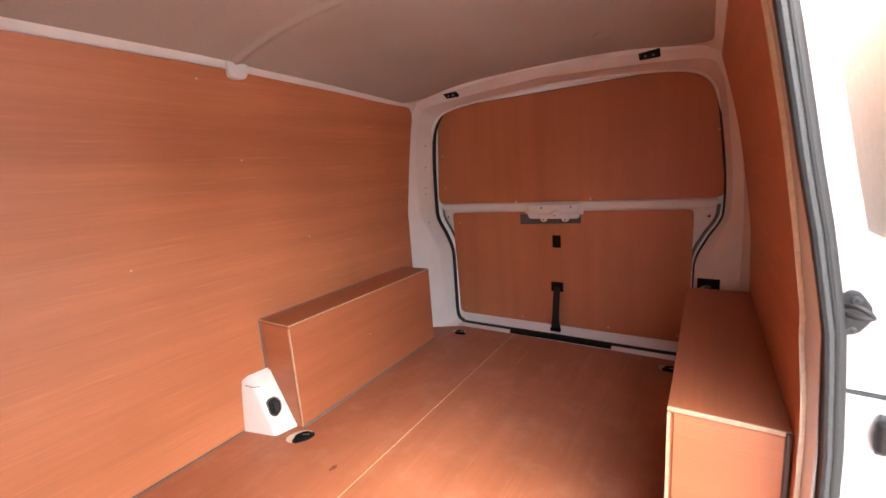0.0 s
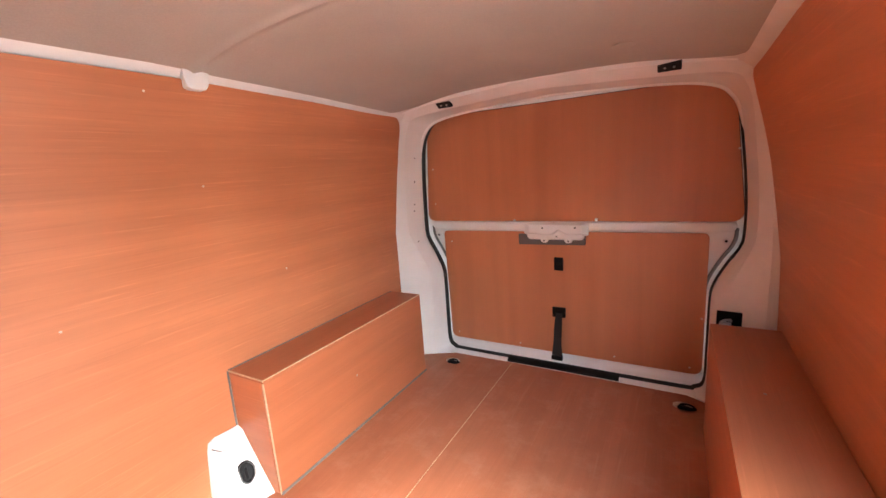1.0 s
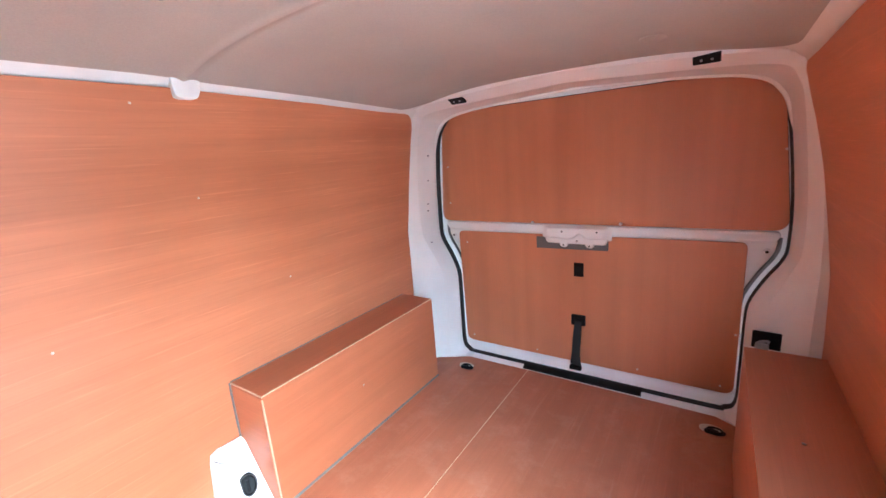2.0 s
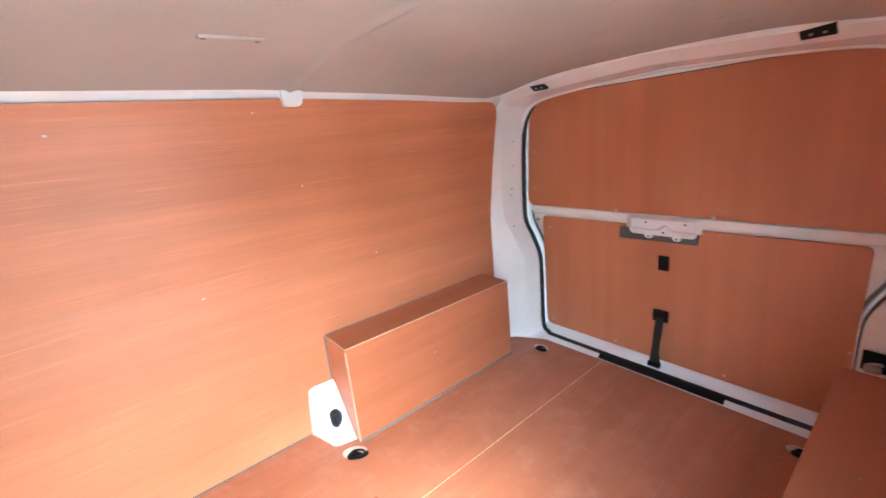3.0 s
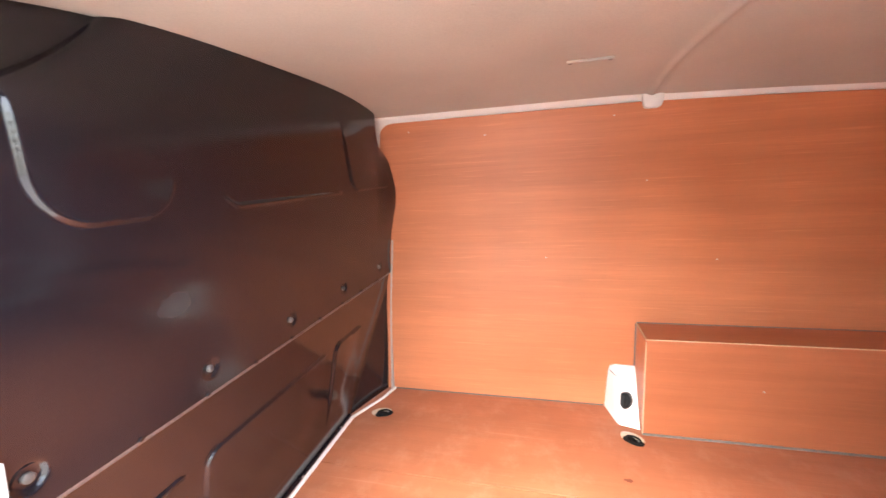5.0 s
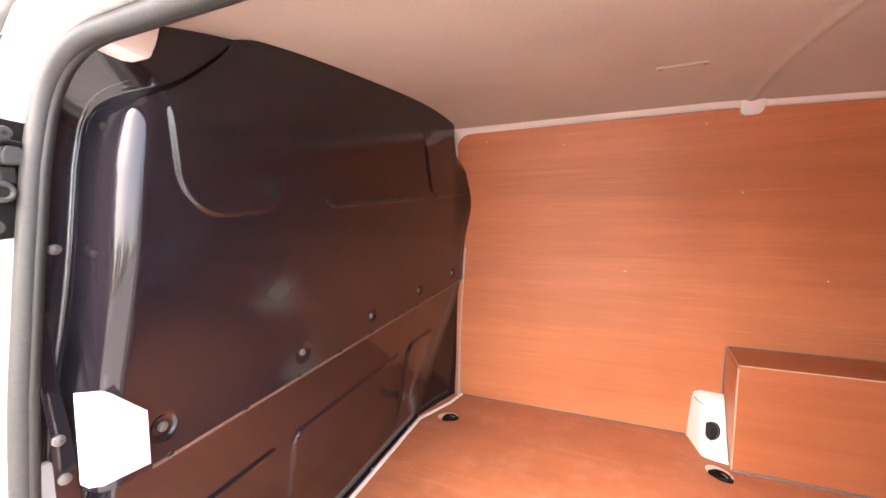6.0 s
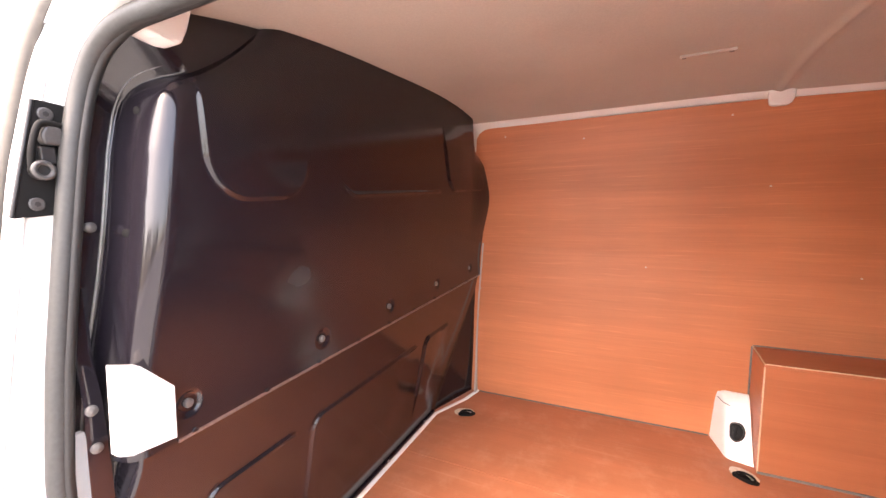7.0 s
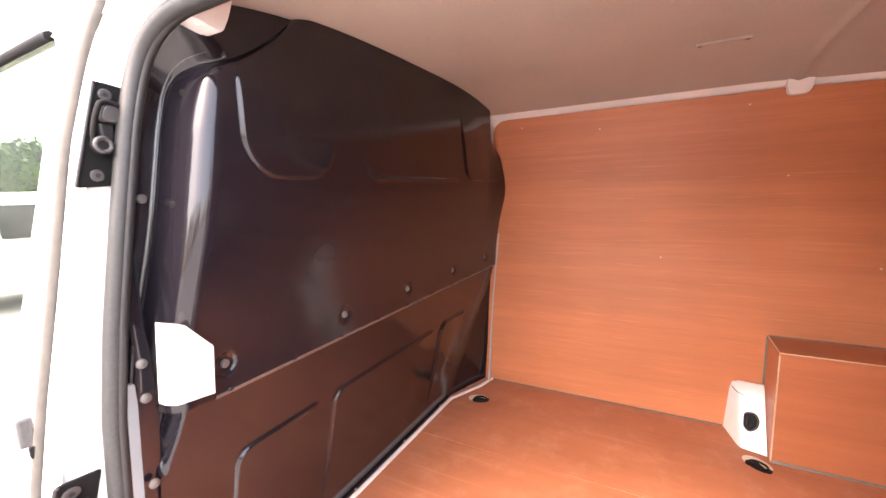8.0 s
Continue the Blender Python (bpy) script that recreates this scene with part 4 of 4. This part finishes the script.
for bz in (1.195, 1.0):
    bx = edge_line(bz) + 0.012
    tpart("bolt", disc((bx - 0.003, upper_face(bx, bz), bz), (1, 0.35, 0), 0.007, 0.005, 12, 0.001), MATT_BLACK, bulkhead)
tpart("floor_flange", box(0.30, 1.45, 0.10, 0.135, 0.0, 0.012, 0.003), DARK_STEEL, bulkhead)
for bx in (0.40, 0.70, 1.0, 1.3):
    tpart("bolt", disc((bx, 0.136, 0.006), (0, 1, 0.6), 0.006, 0.004, 10), STEEL, bulkhead)
# white floor edge in front of the bulkhead, and the white corner seam at the wall
part("bed_edge", tube([Vector(p) for p in ((1.50, 0.178, 0.001), (1.35, 0.146, 0.001), (0.31, 0.146, 0.001), (0.13, 0.226, 0.001), (0.025, 0.250, 0.001))], 0.009, 10, flat=0.7, up=(0, 0, 1)), MATT_WHITE, floor, "white painted bed edge")
strip_rows = [(0.0, 0.062, 0.248), (0.12, 0.049, 0.252), (0.30, 0.046, 0.262), (0.50, 0.048, 0.279), (0.63, 0.050, 0.293), (0.70, 0.0475, 0.301), (0.79, 0.0520, 0.311)]
part("corner_strip", loft([[(0.018, y, z), (x - 0.002, y, z), (x - 0.001, y - 0.007, z)] for z, x, y in strip_rows]), SEAM_GREY, wall_left, "white body seam beside the bulkhead")
for z, x, y in ((0.10, 0.054, 0.253), (0.27, 0.050, 0.262), (0.42, 0.051, 0.273), (0.56, 0.053, 0.287)):
    part("rivet", disc((x - 0.006, y, z), (0, 1, 0), 0.004, 0.003, 8), STEEL, wall_left)
part("front_corner", loft([[(table(WALL, z) - 0.004, y, z) for z in [1.08 + 0.25 * i / 10 for i in range(11)]] for y in (0.18, 0.3, 0.46, 0.62)]), MATT_WHITE, wall_left, "white bodywork at the upper corner", smooth=60)
# white patch of bodywork in the bulkhead's cut-out
hexa = [(1.615, 0.669), (1.598, 0.660), (1.532, 0.652), (1.525, 0.741), (1.570, 0.794), (1.604, 0.807)]
bm = bmesh.new()
lo = [bm.verts.new((x, 0.307, z)) for x, z in hexa]
hi = [bm.verts.new((x, 0.284, z)) for x, z in hexa]
bm.faces.new(lo)
for i in range(6):
    bm.faces.new((lo[i], lo[(i + 1) % 6], hi[(i + 1) % 6], hi[i]))
tpart("white_gusset", bm, WHITE, bulkhead, "white painted gusset in the cut-out")
# white roof corner beside the bulkhead
corner = part("roof_corner", slab(rounded([(1.535, 1.302), (1.490, 1.294), (1.464, 1.290), (1.449, 1.335), (1.436, 1.375), (1.535, 1.375)], [0.004, 0.01, 0.014, 0.03, 0.004, 0.004], 5), "y", 0.30, 0.345, 0.005), MATT_WHITE, None, smooth=50)
tagged(corner, "white rounded roof corner beside the bulkhead", "roof corner", kind="structure")

# ---- striker plates on the front pillar ----
CATCH_DARK = speckled("dark coated catch plate", (0.03, 0.03, 0.03), 0.5, 200, 0.15)
CATCH_GREY = speckled("dark grey cast metal", (0.075, 0.073, 0.072), 0.4, 200, 0.15, 0.2)


def striker(x, z, label):
    t = thing("striker_plate", label, "striker plate", (x, PILLAR_Y, z), "door strikers")
    part("plate", slab(rounded([(0.041, -0.084), (-0.016, -0.080), (-0.048, 0.080), (-0.003, 0.086)], 0.005, 3), "y", 0.0, 0.006, 0.002), MATT_BLACK, t)
    part("plate_flange", tube([Vector((0.040, 0.006, -0.082)), Vector((-0.003, 0.006, 0.084))], 0.003, 8), PLASTIC, t, "folded outer edge", smooth=60)
    rail = glide([(0.012, 0.012, -0.020), (0.011, 0.017, 0.008), (0.003, 0.020, 0.040), (-0.006, 0.020, 0.051), (-0.026, 0.018, 0.048)], 5)
    part("catch_rail", tube(rail, 0.0045, 8), MATT_BLACK, t, smooth=60)
    part("catch_block", slab(rounded([(-0.027, 0.020), (-0.003, 0.020), (-0.001, 0.034), (-0.008, 0.047), (-0.024, 0.047), (-0.029, 0.034)], 0.005, 3), "y", 0.004, 0.022, 0.003), CATCH_GREY, t)
    part("catch_foot", box(-0.018, 0.000, 0.004, 0.014, -0.006, 0.018, 0.002), PLASTIC, t)
    part("bush", tube([Vector((0.002, 0.006, -0.0165)), Vector((0.002, 0.019, -0.0165))], 0.0135, 16), PLASTIC, t, smooth=40)
    turns = [2 * math.pi * k / 20 for k in range(20)]
    part("bush_collar", tube([Vector((0.002 + 0.0108 * math.cos(q), 0.021, -0.0165 + 0.0108 * math.sin(q))) for q in turns], 0.0038, 8, True), CATCH_GREY, t, smooth=60)
    part("bush_hole", disc((0.002, 0.0185, -0.0165), (0, 1, 0), 0.0078, 0.001, 14), SEAL_BLACK, t)
    for s in ((-0.015, 0.065), (0.011, -0.064)):
        screw = part("screw", disc((s[0], 0.006, s[1]), (0, 1, 0), 0.0095, 0.003, 14), CATCH_GREY, t)
        part("screw_recess", disc((s[0], 0.009, s[1]), (0, 1, 0), 0.004, 0.0006, 6), RUBBER, screw)
    return t


striker(1.617, 1.115, "black door striker with a rubber bush on the white pillar")
striker(1.744, 0.491, "black door striker low on the white pillar").scale = (1.3, 1, 1)
rear_lock = thing("door_catch", "dark cast door catch with two screws on the white pillar", "door catch", (1.687, REAR_Y, 0.673))
part("plate", slab(rounded([(-0.022, 0.020), (-0.010, 0.035), (0.002, 0.035), (0.017, 0.012), (0.018, -0.010), (0.005, -0.031), (-0.012, -0.037), (-0.022, -0.019)], 0.006, 4), "y", -0.012, 0.002, 0.003), CATCH_DARK, rear_lock)
for q, a in (("hook", 0.014), ("hook", -0.001)):
    part(q, tube(glide([(-0.020, -0.016, 0.004 + a * 0.5), (-0.008, -0.030, 0.003 + a), (0.006, -0.034, 0.002 + a * 0.7), (0.014, -0.030, 0.001)], 5), 0.0035, 8), CATCH_DARK, rear_lock, smooth=60)
for x, z in ((-0.002, 0.022), (-0.004, -0.026)):
    screw = part("screw", disc((x, -0.012, z), (0, -1, 0), 0.0065, 0.003, 12), CATCH_GREY, rear_lock)
    part("screw_recess", disc((x, -0.015, z), (0, -1, 0), 0.0028, 0.0006, 6), RUBBER, screw)
# Dark block added for an unidentified dark spot low on the pillar.
stop = thing("pillar_block", "dark block low on the white rear pillar", "door stop", (1.736, REAR_Y, 0.478))
part("body", box(-0.012, 0.016, -0.016, 0.004, -0.026, 0.026, 0.008, 3), RUBBER, stop, smooth=50)
part("base", box(-0.008, 0.014, -0.003, 0.003, -0.034, 0.034, 0.002), GREY_PLASTIC, stop)
# Dark tube stands in for the shading along the pillar's crease.
part("crease_shade", tube([Vector((1.65, REAR_Y - 0.001, 0.545)), Vector((1.775, REAR_Y + 0.004, 0.538))], 0.004, 8), SEAL_GREY, door_frame)

# ---- ceiling details ----
lamp = thing("lamp_blank", "pale blanking bar of a roof lamp on the headlining", "lamp mount", (0.525, 1.152, 1.385))
zl = ceiling_height(0.525, 1.15) - 1.385
part("bar", box(-0.011, 0.011, -0.066, 0.066, zl - 0.006, zl + 0.004, 0.003), LINER, lamp)
for d in (-0.055, 0.055):
    part("hole", disc((0, d, zl - 0.006), (0, 0, -1), 0.006, 0.001, 10), GREY_PLASTIC, lamp)
for x, y in ((1.04, 0.90), (0.763, 0.90)):
    plug = tagged(part("ceiling_plug", disc((x, y, ceiling_height(x, y) + 0.001), (0, 0, -1), 0.0045, 0.002, 12), LINER), "small pale plug in the headlining", "plug", "plugs in the headlining")
zb = ceiling_height(1.165, 2.146)
tagged(part("ceiling_boss", disc((1.165, 2.146, zb + 0.004), (0, -0.05, -1), 0.035, 0.009, 24, 0.003), LINER, None, smooth=60), "low round boss pressed into the headlining", "boss")

# ---- sliding door pushed back outside ----
slide = thing("sliding_door", "white sliding door pushed back, with a pale lining panel", "sliding door", (1.86, 1.95, 0))
dl = [[(table(SKIN, z) + 0.14 + 0.035, y, z) for y in (1.28, 1.6, 2.0, 2.40)] for z in [-0.40 + 1.70 * i / 30 for i in range(31)]]
tpart("door_skin", thicken(loft(dl), 0.035), WHITE, slide, smooth=40)
dp = [[(table(SKIN, z) + 0.140 - 0.003, y, z) for y in (1.31, 1.6, 2.15)] for z in [0.70 + 0.52 * i / 12 for i in range(13)]]
tpart("window_panel", thicken(loft(dp), 0.006), PALE_LINING, slide, "pale peach lining panel")

# ---- cab door ahead of the pillar ----
cab = thing("cab_door", "closed white cab door with a dark-framed window", "car door", (1.74, -0.35, 0))
tpart("door_skin", thicken(skin_strip(-0.85, 0.135, 6, -0.40, 0.598), 0.03), WHITE, cab, smooth=40)
WIN = [(-0.80, 0.68), (0.012, 0.68), (0.030, 1.29), (-0.03, 1.335), (-0.60, 1.325)]


def on_skin(y, z, out=0.0):
    return Vector((table(SKIN, z) + out, y, z))


def skin_poly(points, out):
    bm = bmesh.new()
    bm.faces.new([bm.verts.new(on_skin(p[0], p[1], out)) for p in points])
    return bm


win_in = rounded(WIN, 0.05, 5)
win_out = []
for p in win_in:
    d = Vector((p[0] + 0.38, p[1] - 1.0))
    k = min((0.515 / d.x if d.x > 0 else -0.50 / d.x) if abs(d.x) > 1e-6 else 99, (0.44 / d.y if d.y > 0 else -0.40 / d.y) if abs(d.y) > 1e-6 else 99)
    win_out.append(Vector((-0.38, 1.0)) + d * k)
ring0 = [on_skin(p[0], p[1], 0.0) for p in win_in]
ring1 = [on_skin(p[0], p[1], 0.0) for p in win_out]
fr = loft([ring0 + [ring0[0]], [a.lerp(b, 0.5) + Vector((0.004, 0, 0)) for a, b in zip(ring0, ring1)] + [ring0[0].lerp(ring1[0], 0.5) + Vector((0.004, 0, 0))], ring1 + [ring1[0]]])
tpart("window_frame", thicken(fr, 0.02), WHITE, cab, smooth=40)
win = tpart("window", thicken(skin_poly(win_in, -0.012), 0.003), GLASS, cab, "greenish window glass")
win.visible_shadow = False
top_run = sorted([p + Vector((0.002, 0, 0)) for p in ring0 if p.z > 1.285 and p.y < -0.035], key=lambda p: p.y)
tpart("window_seal", tube(top_run, 0.010, 8, up=(1, 0, 0)), MATT_BLACK, cab, "black window seal", smooth=60)
tpart("rear_gap", tube([on_skin(0.150, -0.35 + 1.75 * i / 40, 0.0005) for i in range(41)], 0.010, 8, up=(0, 1, 0)), GAP_BEIGE, cab, "grey gap seal of the door", smooth=60)
tpart("hinge_cover", box(1.726, 1.747, 0.110, 0.122, 0.612, 0.664, 0.005), GREY_PLASTIC, cab, "small grey cover")
tpart("gap_stop", box(1.728, 1.744, 0.1455, 0.1545, 0.606, 0.626, 0.002), MATT_BLACK, cab, "small black stop in the door gap")
tpart("door_handle", box(1.768, 1.80, -0.10, 0.06, 0.42, 0.45, 0.008), WHITE, cab)
for nm, bmx in (("cab_floor", box(-0.08, 1.70, -0.9, 0.05, -0.45, -0.40)), ("cab_far_side", box(-0.09, -0.07, -0.9, 0.05, -0.4, 0.6))):
    tagged(part(nm, bmx, TRIM), "plain dark lining inside the cab", "cab lining", kind="structure")
tagged(part("cab_back", slab([(0.02, -0.4), (1.62, -0.4), (1.62, 0.70), (1.56, 0.95), (1.44, 1.40), (0.22, 1.40), (0.10, 0.95)], "y", 0.045, 0.06), TRIM), "plain dark cab side of the bulkhead", "cab lining", kind="structure")


# ---- trees beyond the parking area ----
def tree(x, y, h, seed):
    rng = random.Random(seed)
    t = thing("tree", "leafy green tree beyond the parking area", "tree", (x, y, -0.6), "trees beyond the parking area")
    part("trunk", tube([Vector((0, 0, 0)), Vector((0.1, 0.05, h * 0.25)), Vector((0.0, 0.15, h * 0.5)), Vector((0.15, 0.1, h * 0.8))], 0.16, 8), BARK, t, smooth=60)
    lobes = [(rng.uniform(-0.32, 0.32) * h, rng.uniform(-0.32, 0.32) * h, h * rng.uniform(0.3, 0.9), h * rng.uniform(0.13, 0.22)) for _ in range(16)]
    vs, fs = [], []
    for lx, ly, lz, r in lobes:
        for _ in range(170):
            d = Vector((rng.gauss(0, 1), rng.gauss(0, 1), rng.gauss(0, 1))).normalized() * r * rng.uniform(0.6, 1.05)
            c = Vector((lx, ly, lz)) + d
            a = Vector((rng.gauss(0, 1), rng.gauss(0, 1), rng.gauss(0, 1))).normalized()
            b = a.orthogonal().normalized()
            s = rng.uniform(0.10, 0.20)
            k = len(vs)
            vs += [c - a * s, c + b * s * 0.6, c + a * s, c - b * s * 0.6]
            fs.append((k, k + 1, k + 2, k + 3))
    me = bpy.data.meshes.new("crown")
    me.from_pydata(vs, [], fs)
    me.materials.append(LEAF)
    crown = new("crown", me)
    crown.parent = t
    return t


for i, (x, y, h) in enumerate(((-4.6, -23, 4.1), (-6.8, -24, 4.4), (-2.6, -24, 3.9), (16, -3, 4.6), (17, 1.5, 5.0), (16.5, 6, 4.8), (17, -8, 5.2), (15, -13, 5.0), (12, -19, 5.4), (6, -24, 5.0), (0.6, -26, 4.2), (17, 11, 5.2))):
    tree(x, y, h, i + 3)


# ---- a parked van further along the yard ----
def parked_van(x, y):
    t = thing("parked_van", "pale parked van further along the yard", "van", (x, y, -0.6))
    side = rounded([(-2.2, 0.35), (2.2, 0.35), (2.25, 1.0), (1.7, 1.25), (1.25, 1.95), (-2.15, 1.98)], [0.1, 0.12, 0.15, 0.1, 0.15, 0.12], 5)
    part("body", slab(side, "y", -0.9, 0.9, 0.06), WHITE, t, smooth=40)
    for x0, x1, x2, x3 in ((0.55, 1.45, 1.15, 0.55), (-0.6, 0.42, 0.42, -0.6), (-1.95, -0.75, -0.75, -1.9)):
        part("window", slab(rounded([(x0, 1.2), (x1, 1.2), (x2, 1.75), (x3, 1.75)], 0.06, 4), "y", 0.9, 0.906), TRIM, t, "dark window glass")
    for wx in (-1.4, 1.4):
        wheel = part("wheel", tube([Vector((wx, 0.72, 0.33)), Vector((wx, 0.93, 0.33))], 0.33, 24, up=(0, 0, 1)), RUBBER, t, smooth=40)
        part("rim", disc((wx, 0.93, 0.33), (0, 1, 0), 0.2, 0.012, 20), STEEL, wheel)
    return t


parked_van(-0.6, -8.5).scale = (1, 1, 0.92)
